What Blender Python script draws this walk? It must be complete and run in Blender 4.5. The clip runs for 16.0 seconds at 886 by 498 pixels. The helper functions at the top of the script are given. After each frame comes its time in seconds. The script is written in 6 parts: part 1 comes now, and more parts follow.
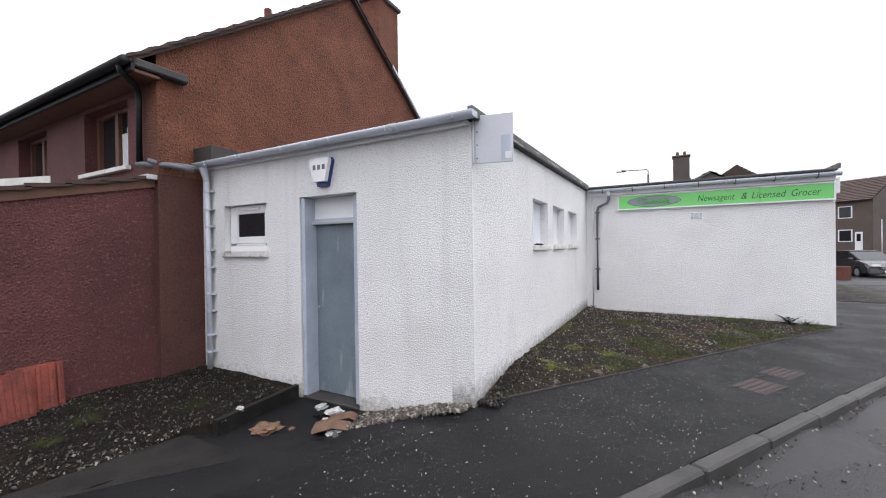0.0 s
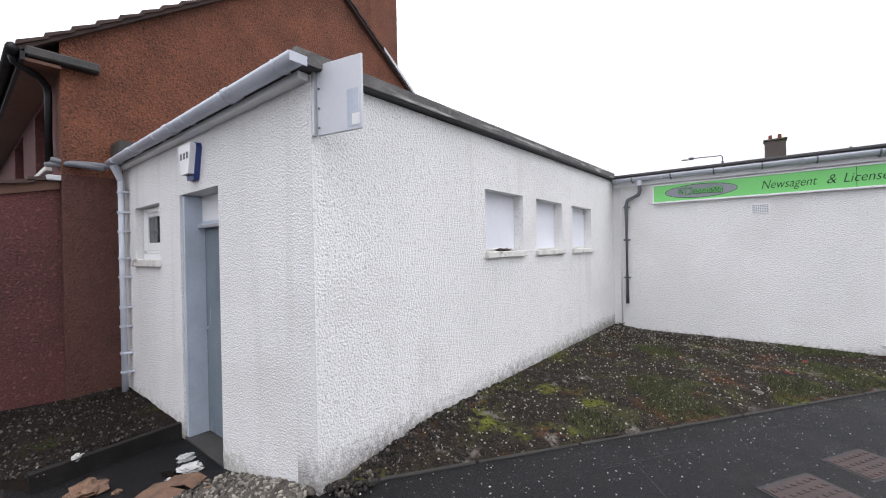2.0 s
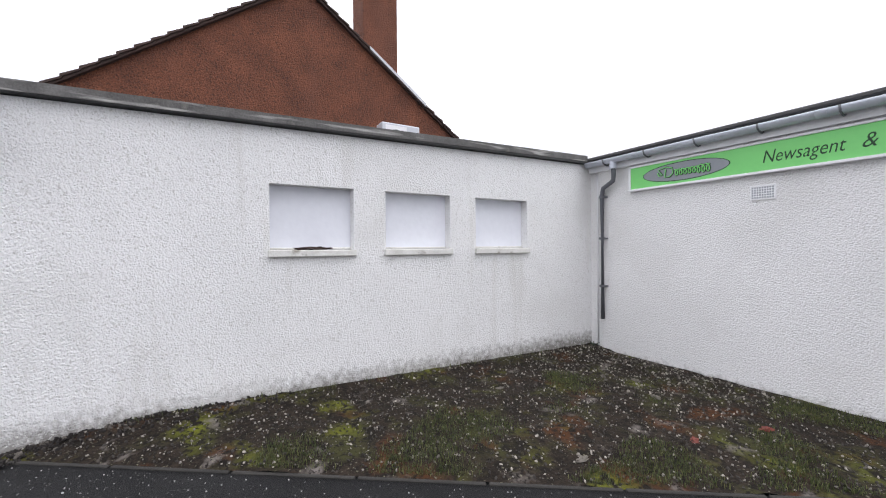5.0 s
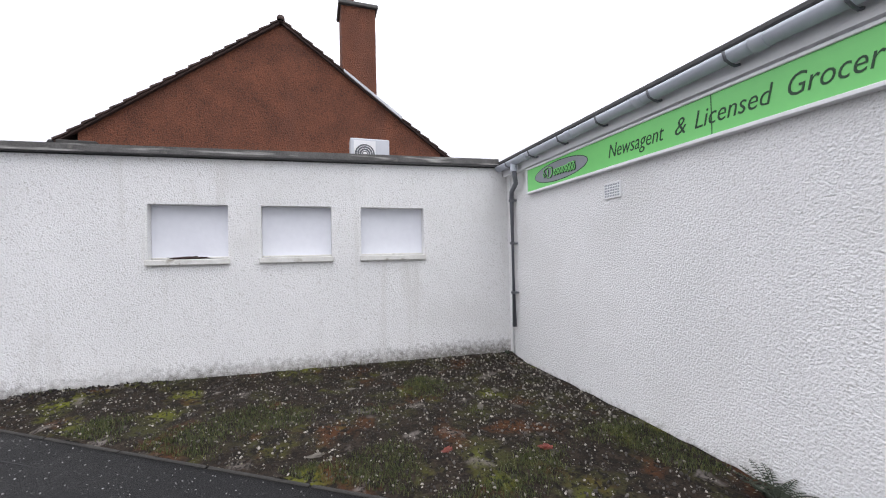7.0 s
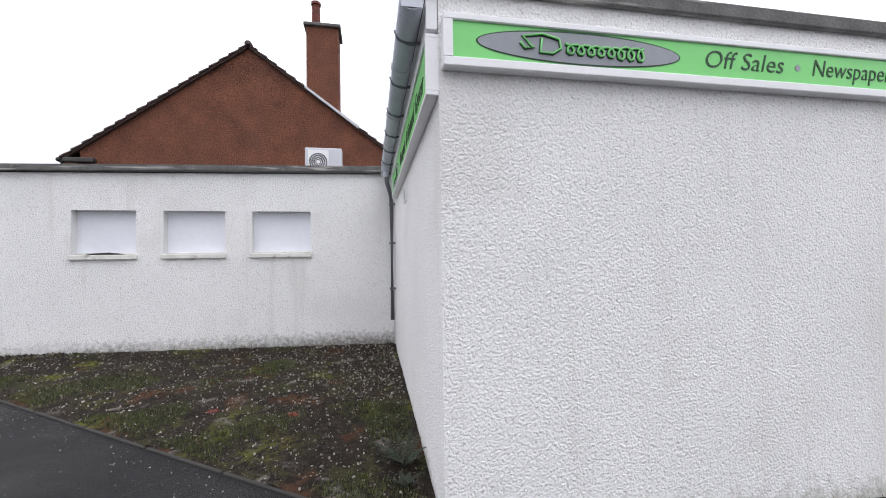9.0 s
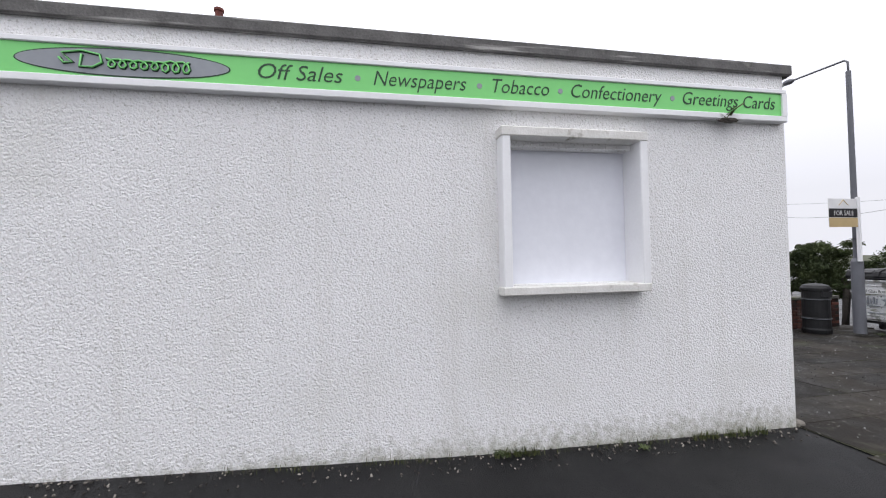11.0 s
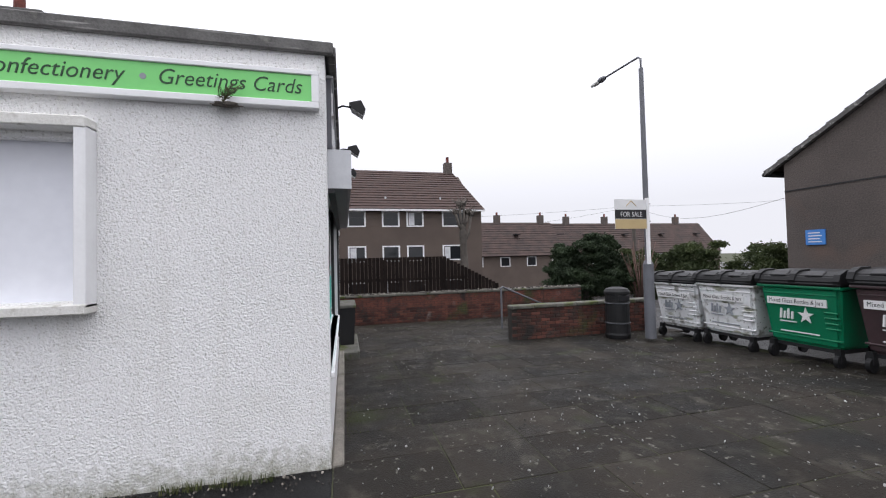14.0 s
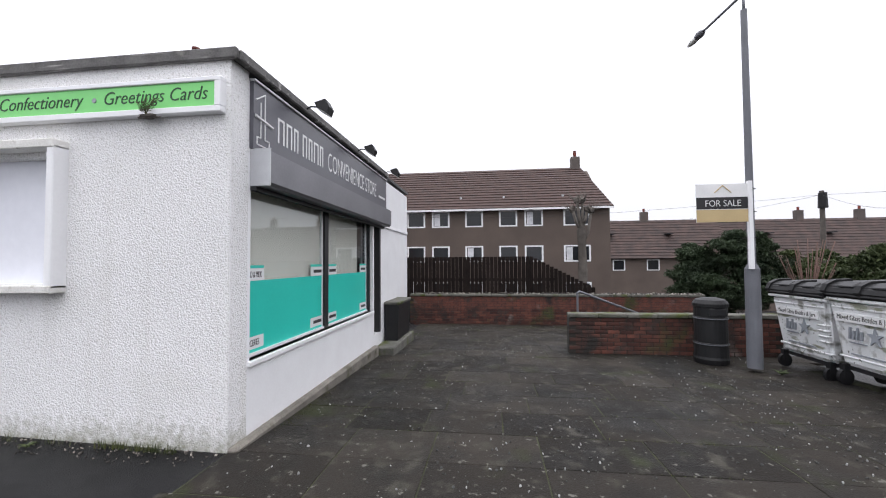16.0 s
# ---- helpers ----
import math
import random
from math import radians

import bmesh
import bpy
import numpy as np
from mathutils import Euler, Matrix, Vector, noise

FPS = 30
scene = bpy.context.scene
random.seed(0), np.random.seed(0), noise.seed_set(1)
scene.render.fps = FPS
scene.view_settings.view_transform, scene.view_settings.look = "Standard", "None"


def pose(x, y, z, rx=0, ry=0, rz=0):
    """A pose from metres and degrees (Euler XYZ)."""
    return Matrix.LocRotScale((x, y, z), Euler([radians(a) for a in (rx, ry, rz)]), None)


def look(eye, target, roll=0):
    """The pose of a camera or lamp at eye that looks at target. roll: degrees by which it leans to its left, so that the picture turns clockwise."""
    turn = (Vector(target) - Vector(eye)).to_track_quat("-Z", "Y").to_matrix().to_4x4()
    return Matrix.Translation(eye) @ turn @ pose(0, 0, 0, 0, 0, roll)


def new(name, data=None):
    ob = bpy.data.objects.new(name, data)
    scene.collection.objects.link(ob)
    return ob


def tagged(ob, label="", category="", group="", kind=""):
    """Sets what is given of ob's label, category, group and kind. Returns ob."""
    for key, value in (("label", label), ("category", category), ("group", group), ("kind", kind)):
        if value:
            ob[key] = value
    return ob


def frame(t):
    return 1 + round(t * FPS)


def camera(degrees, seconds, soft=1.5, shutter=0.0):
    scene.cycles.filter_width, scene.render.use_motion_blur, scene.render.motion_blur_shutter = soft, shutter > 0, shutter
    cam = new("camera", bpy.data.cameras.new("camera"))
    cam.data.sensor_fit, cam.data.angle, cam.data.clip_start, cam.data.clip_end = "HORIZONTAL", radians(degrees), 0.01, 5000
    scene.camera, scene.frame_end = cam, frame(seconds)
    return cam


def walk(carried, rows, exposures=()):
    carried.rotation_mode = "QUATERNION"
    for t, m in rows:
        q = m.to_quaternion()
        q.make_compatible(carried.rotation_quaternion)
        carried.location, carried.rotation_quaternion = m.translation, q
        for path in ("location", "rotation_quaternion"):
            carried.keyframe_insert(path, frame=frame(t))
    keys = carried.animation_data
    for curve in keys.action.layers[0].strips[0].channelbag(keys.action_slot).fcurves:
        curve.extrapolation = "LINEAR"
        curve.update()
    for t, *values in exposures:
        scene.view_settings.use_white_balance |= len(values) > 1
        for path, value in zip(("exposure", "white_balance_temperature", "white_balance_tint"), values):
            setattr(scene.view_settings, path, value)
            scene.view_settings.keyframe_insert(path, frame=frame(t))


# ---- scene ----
cam = camera(96.5, 16.0, soft=1.1)
PATH = [
    (0, (-0.096, 0.001, 1.552), (-1.055, 1.756, 1.539), -0.8),
    (0.5, (-0.055, 0.448, 1.561), (-1.024, 2.198, 1.55), -1.0),
    (1, (0.101, 0.968, 1.584), (-0.897, 2.701, 1.573), -0.9),
    (1.5, (0.347, 1.512, 1.607), (-0.761, 3.177, 1.597), -1.0),
    (2, (0.612, 2.028, 1.6), (-0.635, 3.592, 1.594), -1.1),
    (2.5, (0.936, 2.487, 1.597), (-0.453, 3.927, 1.598), -1.1),
    (3, (1.232, 2.978, 1.604), (-0.266, 4.303, 1.603), -1.0),
    (3.2, (1.36, 3.171, 1.612), (-0.176, 4.452, 1.612), -1.1),
    (5.3, (2.896, 5.552, 1.545), (1.145, 6.518, 1.562), -0.9),
    (5.5, (3.043, 5.816, 1.539), (1.273, 6.747, 1.574), -1.3),
    (6, (3.361, 6.406, 1.534), (1.545, 7.243, 1.563), -1.4),
    (6.5, (3.648, 6.996, 1.518), (1.793, 7.743, 1.554), -1.4),
    (7, (3.972, 7.607, 1.515), (2.071, 8.226, 1.551), -1.3),
    (7.5, (4.285, 8.19, 1.502), (2.351, 8.7, 1.539), -1.4),
    (8, (4.63, 8.805, 1.491), (2.672, 9.211, 1.53), -1.4),
    (8.2, (4.739, 9.058, 1.474), (2.777, 9.441, 1.516), -1.2),
    (10.3, (5.787, 12.065, 1.314), (3.817, 12.407, 1.368), -0.8),
    (10.5, (5.856, 12.349, 1.29), (3.886, 12.69, 1.347), -0.9),
    (11, (6.061, 13.06, 1.265), (4.094, 13.421, 1.32), -1.0),
    (11.5, (6.207, 13.73, 1.249), (4.251, 14.144, 1.299), -1.1),
    (12, (6.269, 14.447, 1.253), (4.325, 14.913, 1.296), -1.2),
    (12.5, (6.269, 15.153, 1.273), (4.333, 15.653, 1.319), -1.4),
    (13, (6.265, 15.814, 1.281), (4.33, 16.318, 1.33), -1.3),
    (13.5, (6.28, 16.46, 1.263), (4.344, 16.96, 1.316), -1.3),
    (14, (6.277, 17.099, 1.285), (4.337, 17.584, 1.336), -1.4),
    (14.5, (6.257, 17.698, 1.286), (4.311, 18.159, 1.339), -1.2),
    (15, (6.206, 18.225, 1.262), (4.231, 18.532, 1.318), -0.8),
    (15.5, (6.168, 18.737, 1.225), (4.17, 18.811, 1.289), -0.6),
    (16, (6.051, 19.176, 1.219), (4.068, 18.928, 1.285), -0.4),
]
walk(cam, [(t, look(eye, target, roll)) for t, eye, target, roll in PATH], [(0, 0.22), (7, 0.15), (8.2, 0.15), (10.5, 0.0), (14, 0.0), (16, 0.2)])

# world: overcast sky, one wide soft sun
world = bpy.data.worlds.new("overcast")
scene.world = world
world.use_nodes = True
wn, wl = world.node_tree.nodes, world.node_tree.links
wn.clear()
sky = wn.new("ShaderNodeTexSky")
sky.sky_type, sky.sun_disc = "NISHITA", False
sky.sun_elevation, sky.sun_rotation = radians(76), radians(80)
sky.dust_density, sky.air_density = 4.0, 1.0
grey = wn.new("ShaderNodeMix")
grey.data_type = "RGBA"
grey.inputs[0].default_value = 0.93
wl.new(sky.outputs[0], grey.inputs[6])
grey.inputs[7].default_value = (13.7, 13.75, 14.9, 1)
# an overcast sky is brighter overhead than along the horizon
way = wn.new("ShaderNodeTexCoord")
high = wn.new("ShaderNodeSeparateXYZ")
wl.new(way.outputs["Generated"], high.inputs[0])
dome = wn.new("ShaderNodeMapRange")
dome.inputs[1].default_value, dome.inputs[2].default_value = 0.12, 1.0
dome.inputs[3].default_value, dome.inputs[4].default_value = 0.067, 0.155
wl.new(high.outputs[2], dome.inputs[0])
bg = wn.new("ShaderNodeBackground")
wl.new(dome.outputs[0], bg.inputs[1])
wl.new(grey.outputs[2], bg.inputs[0])
wo = wn.new("ShaderNodeOutputWorld")
wl.new(bg.outputs[0], wo.inputs[0])
sun = new("sun", bpy.data.lights.new("sun", "SUN"))
sun.data.energy, sun.data.angle, sun.data.color = 0.9, radians(70), (1.0, 0.98, 0.96)
sun.matrix_world = look((6, 11, 26), (0, 10, 0))


# ---------------------------------------------------------------- materials
def mat(name, c1, c2=None, rough=0.7, scale=3.0, fine=60.0, bump=0.0, bump_scale=80.0, metal=0.0, spots=None, cover=0.5,
        spot_scale=2.0, gran=False, random_tint=0.0, emit=None, rough2=None, spec=None, fine_amt=0.5, relief=0.014):
    """Two tones mixed at two scales, fine relief, and patches of a third tone (spots) over part of the surface."""
    m = bpy.data.materials.new(name)
    m.use_nodes = True
    n, l = m.node_tree.nodes, m.node_tree.links
    p = n["Principled BSDF"]
    p.inputs["Roughness"].default_value, p.inputs["Metallic"].default_value = rough, metal
    if spec is not None:
        p.inputs["Specular IOR Level"].default_value = spec
    c2 = c2 or tuple(min(1, v * 0.85) for v in c1)
    tc = n.new("ShaderNodeNewGeometry")

    def noise_at(s, detail=4.0):
        t = n.new("ShaderNodeTexNoise")
        t.inputs["Scale"].default_value, t.inputs["Detail"].default_value = s, detail
        l.new(tc.outputs["Position"], t.inputs["Vector"])
        return t

    def ramp(sock, a, b):
        r = n.new("ShaderNodeMapRange")
        r.inputs[1].default_value, r.inputs[2].default_value = a, b
        l.new(sock, r.inputs[0])
        return r.outputs[0]

    def mix(f, a, b, kind="MIX"):
        x = n.new("ShaderNodeMix")
        x.data_type, x.blend_type = "RGBA", kind
        for sock, v in ((x.inputs[0], f), (x.inputs[6], a), (x.inputs[7], b)):
            if isinstance(v, (int, float)):
                sock.default_value = v
            elif isinstance(v, tuple):
                sock.default_value = (*v, 1)
            else:
                l.new(v, sock)
        return x.outputs[2]

    big, small = noise_at(scale), noise_at(fine, 2.0)
    add = n.new("ShaderNodeMath")
    add.operation = "MULTIPLY_ADD"
    l.new(small.outputs["Fac"], add.inputs[0])
    add.inputs[1].default_value = fine_amt
    l.new(big.outputs["Fac"], add.inputs[2])
    col = mix(ramp(add.outputs[0], 0.35 + fine_amt * 0.3, 0.65 + fine_amt * 0.7), c1, c2)
    if random_tint:
        oi = n.new("ShaderNodeObjectInfo")
        v = n.new("ShaderNodeMapRange")
        v.inputs[3].default_value, v.inputs[4].default_value = 1 - random_tint, 1 + random_tint
        l.new(oi.outputs["Random"], v.inputs[0])
        h = n.new("ShaderNodeHueSaturation")
        l.new(v.outputs[0], h.inputs["Value"])
        l.new(col, h.inputs["Color"])
        col = h.outputs[0]
    if spots:
        sp = noise_at(spot_scale, 6.0)
        col = mix(ramp(sp.outputs["Fac"], cover, cover + 0.12), col, spots)
    l.new(col, p.inputs["Base Color"])
    if rough2 is not None:
        rr = n.new("ShaderNodeMapRange")
        rr.inputs[1].default_value, rr.inputs[2].default_value = 0.4, 0.6
        rr.inputs[3].default_value, rr.inputs[4].default_value = rough, rough2
        l.new(big.outputs["Fac"], rr.inputs[0])
        l.new(rr.outputs[0], p.inputs["Roughness"])
    if bump:
        b = n.new("ShaderNodeBump")
        b.inputs["Strength"].default_value, b.inputs["Distance"].default_value = min(1, bump), relief if gran else 0.012
        if gran:
            t = n.new("ShaderNodeTexVoronoi")
            t.feature = "SMOOTH_F1"
            t.inputs["Scale"].default_value = bump_scale
            wv = noise_at(bump_scale * 0.4, 2.0)
            va = n.new("ShaderNodeVectorMath")
            va.operation = "MULTIPLY_ADD"
            l.new(wv.outputs["Color"], va.inputs[0])
            va.inputs[1].default_value = (0.03, 0.03, 0.03)
            l.new(tc.outputs["Position"], va.inputs[2])
            l.new(va.outputs[0], t.inputs["Vector"])
            inv = n.new("ShaderNodeMath")
            inv.operation = "SUBTRACT"
            inv.inputs[0].default_value = 1
            l.new(t.outputs["Distance"], inv.inputs[1])
            nz = noise_at(bump_scale * 1.1, 3.0)
            mx = n.new("ShaderNodeMath")
            mx.operation = "MULTIPLY_ADD"
            mx.inputs[1].default_value = 1.6
            l.new(nz.outputs["Fac"], mx.inputs[0])
            l.new(inv.outputs[0], mx.inputs[2])
            l.new(mx.outputs[0], b.inputs["Height"])
        else:
            t = noise_at(bump_scale, 3.0)
            l.new(t.outputs["Fac"], b.inputs["Height"])
        l.new(b.outputs[0], p.inputs["Normal"])
    if emit:
        p.inputs["Emission Color"].default_value, p.inputs["Emission Strength"].default_value = (*emit[0], 1), emit[1]
    return m


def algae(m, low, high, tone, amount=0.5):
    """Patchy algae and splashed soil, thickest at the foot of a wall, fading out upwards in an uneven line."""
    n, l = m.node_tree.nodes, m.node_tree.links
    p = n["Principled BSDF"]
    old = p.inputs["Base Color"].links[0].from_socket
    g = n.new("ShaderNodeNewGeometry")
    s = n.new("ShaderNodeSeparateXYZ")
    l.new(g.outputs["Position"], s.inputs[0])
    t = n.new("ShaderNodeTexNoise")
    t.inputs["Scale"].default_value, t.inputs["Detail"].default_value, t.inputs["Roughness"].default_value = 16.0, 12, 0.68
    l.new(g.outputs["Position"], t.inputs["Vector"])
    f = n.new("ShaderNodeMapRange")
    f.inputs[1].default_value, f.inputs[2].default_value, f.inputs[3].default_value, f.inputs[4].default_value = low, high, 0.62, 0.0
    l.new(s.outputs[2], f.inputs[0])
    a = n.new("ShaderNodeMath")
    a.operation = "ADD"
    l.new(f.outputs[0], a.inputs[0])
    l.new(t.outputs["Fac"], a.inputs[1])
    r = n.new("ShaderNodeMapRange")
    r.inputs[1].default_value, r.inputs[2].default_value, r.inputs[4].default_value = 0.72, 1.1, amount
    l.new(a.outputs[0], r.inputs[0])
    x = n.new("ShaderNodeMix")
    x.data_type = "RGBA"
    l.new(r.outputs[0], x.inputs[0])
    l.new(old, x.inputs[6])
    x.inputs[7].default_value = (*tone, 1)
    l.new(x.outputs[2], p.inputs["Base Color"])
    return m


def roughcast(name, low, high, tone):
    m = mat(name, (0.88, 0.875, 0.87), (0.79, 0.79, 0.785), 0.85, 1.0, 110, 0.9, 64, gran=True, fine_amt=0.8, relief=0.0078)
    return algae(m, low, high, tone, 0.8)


ROUGHCAST = roughcast("white_roughcast", -0.42, 0.06, (0.19, 0.19, 0.11))
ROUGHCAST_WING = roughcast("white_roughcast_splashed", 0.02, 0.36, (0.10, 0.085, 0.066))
ROUGHCAST_SIDE = roughcast("white_roughcast_clean", -0.2, 0.06, (0.10, 0.09, 0.07))
WHITE = mat("white_paint", (0.87, 0.875, 0.885), (0.81, 0.81, 0.82), 0.45, 3, 40, 0.08, 30)
SILL = mat("sill_paint", (0.78, 0.77, 0.74), (0.6, 0.59, 0.55), 0.6, 6, 60, 0.3, 60, spots=(0.25, 0.22, 0.17), cover=0.62, spot_scale=7)
BOARD = mat("boarding_paint", (0.80, 0.815, 0.87), (0.74, 0.755, 0.81), 0.5, 1.5, 12, 0.1, 20)
REDCAST = mat("red_brown_roughcast", (0.29, 0.105, 0.055), (0.075, 0.03, 0.02), 0.9, 1.6, 48, 1.0, 42, gran=True, fine_amt=1.5, relief=0.02)
REDWALL = mat("dark_red_roughcast", (0.155, 0.049, 0.046), (0.055, 0.02, 0.02), 0.8, 1.2, 50, 1.0, 44, gran=True, fine_amt=1.3)
REDBROWN = mat("dark_brown_red_roughcast", (0.135, 0.054, 0.040), (0.055, 0.025, 0.02), 0.88, 1.6, 48, 1.0, 42, gran=True, fine_amt=1.3)
ASPHALT = mat("wet_asphalt", (0.013, 0.013, 0.014), (0.006, 0.006, 0.0065), 0.52, 1.1, 120, 1.0, 110, rough2=0.34, spec=0.17)
ROADM = mat("road_asphalt", (0.030, 0.030, 0.031), (0.014, 0.014, 0.0145), 0.5, 0.8, 100, 1.0, 70, rough2=0.32, spec=0.4)
SLAB = mat("paving_concrete", (0.036, 0.031, 0.026), (0.012, 0.011, 0.0095), 0.78, 1.7, 90, 1.0, 70, random_tint=0.38, rough2=0.5, spots=(0.052, 0.048, 0.039), cover=0.56, spot_scale=5, spec=0.13)
JOINT = mat("mossy_joint", (0.050, 0.056, 0.018), (0.014, 0.014, 0.009), 0.9, 3, 60, 0.5, 80)
KERB = mat("kerb_concrete", (0.060, 0.056, 0.052), (0.024, 0.023, 0.022), 0.6, 3, 60, 0.6, 70, random_tint=0.2)
SOIL = mat("mossy_soil", (0.036, 0.027, 0.020), (0.008, 0.0065, 0.0055), 0.95, 9.0, 60, 1.0, 38, spots=(0.036, 0.036, 0.014), cover=0.52, spot_scale=2.2, spec=0.15, fine_amt=1.0)


def layer(m, tone, scale, cover, soft=0.1, seed=0.0):
    """Lays patches of one more tone over a material; a scale of three numbers draws them out into streaks."""
    n, l = m.node_tree.nodes, m.node_tree.links
    p = n["Principled BSDF"]
    old = p.inputs["Base Color"].links[0].from_socket
    g = n.new("ShaderNodeNewGeometry")
    o = n.new("ShaderNodeVectorMath")
    o.operation = "ADD"
    o.inputs[1].default_value = (seed, seed * 1.7, 0)
    l.new(g.outputs["Position"], o.inputs[0])
    t = n.new("ShaderNodeTexNoise")
    t.inputs["Scale"].default_value, t.inputs["Detail"].default_value = 1.0, 7
    k = n.new("ShaderNodeVectorMath")
    k.operation = "MULTIPLY"
    k.inputs[1].default_value = scale if isinstance(scale, tuple) else (scale, scale, scale)
    l.new(o.outputs[0], k.inputs[0])
    l.new(k.outputs[0], t.inputs["Vector"])
    r = n.new("ShaderNodeMapRange")
    r.inputs[1].default_value, r.inputs[2].default_value = cover, cover + soft
    l.new(t.outputs["Fac"], r.inputs[0])
    x = n.new("ShaderNodeMix")
    x.data_type = "RGBA"
    l.new(r.outputs[0], x.inputs[0])
    l.new(old, x.inputs[6])
    x.inputs[7].default_value = (*tone, 1)
    l.new(x.outputs[2], p.inputs["Base Color"])
    return m


SOIL2 = mat("dark_stony_soil", (0.022, 0.016, 0.012), (0.005, 0.004, 0.0035), 0.97, 7.0, 60, 1.0, 45, spots=(0.03, 0.036, 0.008), cover=0.6, spot_scale=1.7, spec=0.12)
LAND = mat("rough_grass_land", (0.06, 0.065, 0.03), (0.04, 0.045, 0.022), 0.95, 0.4, 9, 0.8, 12)
FLASH = mat("roof_felt_edge", (0.16, 0.155, 0.15), (0.07, 0.068, 0.065), 0.75, 5, 60, 0.4, 50, spots=(0.22, 0.21, 0.19), cover=0.64, spot_scale=5)
FELT = mat("roof_felt", (0.09, 0.09, 0.09), None, 0.9, 2, 80, 0.3, 90)
PVCGREY = mat("grey_gutter_plastic", (0.58, 0.61, 0.68), (0.50, 0.53, 0.59), 0.4, 4, 30, spots=(0.26, 0.26, 0.25), cover=0.64, spot_scale=6)
BLACKPL = mat("black_plastic", (0.010, 0.010, 0.011), (0.017, 0.017, 0.018), 0.5, 5, 60, 0.15, 60, spec=0.3)
SLATE = mat("brown_roof_tile", (0.075, 0.042, 0.034), (0.042, 0.027, 0.024), 0.8, 3, 40, 0.3, 40)
TERRA = mat("terracotta", (0.24, 0.050, 0.032), (0.10, 0.026, 0.02), 0.75, 5, 40, 0.3, 60, random_tint=0.3)
BRICK = mat("dark_red_brick", (0.115, 0.038, 0.026), (0.055, 0.024, 0.019), 0.85, 6, 60, 0.6, 60, random_tint=0.55, spots=(0.05, 0.035, 0.03), cover=0.56, spot_scale=3)
MORTAR = mat("mortar", (0.040, 0.034, 0.029), (0.024, 0.021, 0.018), 0.95, 5, 60, 0.3, 80)
COPING = mat("mossy_coping", (0.15, 0.145, 0.125), (0.07, 0.07, 0.06), 0.9, 5, 50, 0.7, 60, spots=(0.07, 0.085, 0.02), cover=0.53, spot_scale=2.5)
GREENSIGN = mat("green_sign_panel", (0.22, 0.70, 0.20), (0.20, 0.66, 0.19), 0.35, 1, 20)
OVALGREY = mat("oval_grey_panel", (0.30, 0.32, 0.35), None, 0.4, 2, 20)
DARKGREEN = mat("dark_green_lettering", (0.012, 0.06, 0.02), None, 0.5, 3, 30)
SIGNGREY = mat("charcoal_sign_panel", (0.10, 0.10, 0.118), (0.085, 0.085, 0.10), 0.35, 1, 20)
SHUTTER = mat("grey_shutter_metal", (0.20, 0.20, 0.215), (0.16, 0.16, 0.175), 0.4, 2, 30, metal=0.3)
TEAL = mat("teal_vinyl", (0.03, 0.60, 0.49), (0.026, 0.55, 0.45), 0.35, 2, 30)
STEELDOOR = mat("grey_steel_door", (0.20, 0.245, 0.28), (0.14, 0.175, 0.205), 0.5, 2.5, 30, 0.1, 25, spots=(0.42, 0.44, 0.46), cover=0.68, spot_scale=6)
FRAMEPAINT = mat("blue_grey_frame_paint", (0.50, 0.55, 0.63), (0.40, 0.45, 0.52), 0.5, 4, 30, 0.1, 30)
ALU = mat("pale_metal", (0.55, 0.56, 0.58), (0.48, 0.49, 0.51), 0.4, 6, 50, metal=0.5)
GALV = mat("grey_painted_steel", (0.15, 0.155, 0.175), (0.12, 0.125, 0.14), 0.5, 4, 50, 0.1, 50)
INK = mat("black_print", (0.015, 0.015, 0.017), None, 0.5)
WHITEINK = mat("white_print", (0.8, 0.8, 0.8), None, 0.5)
BINGREEN = mat("green_bin_plastic", (0.0, 0.19, 0.085), (0.0, 0.15, 0.068), 0.42, 3, 40, 0.1, 40)
BINWHITE = mat("dirty_white_bin_plastic", (0.82, 0.83, 0.84), (0.72, 0.73, 0.74), 0.5, 4, 30, 0.1, 40, spots=(0.26, 0.26, 0.235), cover=0.56, spot_scale=5)
BINBROWN = mat("brown_bin_plastic", (0.06, 0.035, 0.038), (0.045, 0.027, 0.03), 0.45, 3, 40, 0.1, 40)
GREYCAST = mat("grey_brown_render", (0.13, 0.10, 0.083), (0.095, 0.074, 0.063), 0.9, 0.6, 25, 0.4, 40)
GREYCAST2 = mat("dark_grey_render", (0.135, 0.113, 0.102), (0.07, 0.06, 0.055), 0.9, 0.7, 30, 0.9, 34, spots=(0.125, 0.09, 0.075), cover=0.55, spot_scale=0.6, fine_amt=1.0)
FENCEWOOD = mat("dark_stained_wood", (0.010, 0.007, 0.0065), (0.018, 0.013, 0.011), 0.9, 4, 60, 0.2, 60, random_tint=0.3, spec=0.15)
BROWNWOOD = mat("brown_window_wood", (0.16, 0.07, 0.04), (0.11, 0.05, 0.03), 0.6, 5, 40)
BARK = mat("grey_bark", (0.13, 0.115, 0.10), (0.07, 0.062, 0.055), 0.95, 5, 40, 0.8, 40)
LEAF = mat("conifer_leaf", (0.042, 0.066, 0.028), (0.016, 0.028, 0.013), 0.7, 1.5, 20, random_tint=0.2)
LEAF2 = mat("hedge_leaf", (0.085, 0.11, 0.035), (0.035, 0.052, 0.02), 0.7, 1.5, 20)
GLASSDARK = mat("window_glass", (0.02, 0.022, 0.025), None, 0.06, 1, 10)
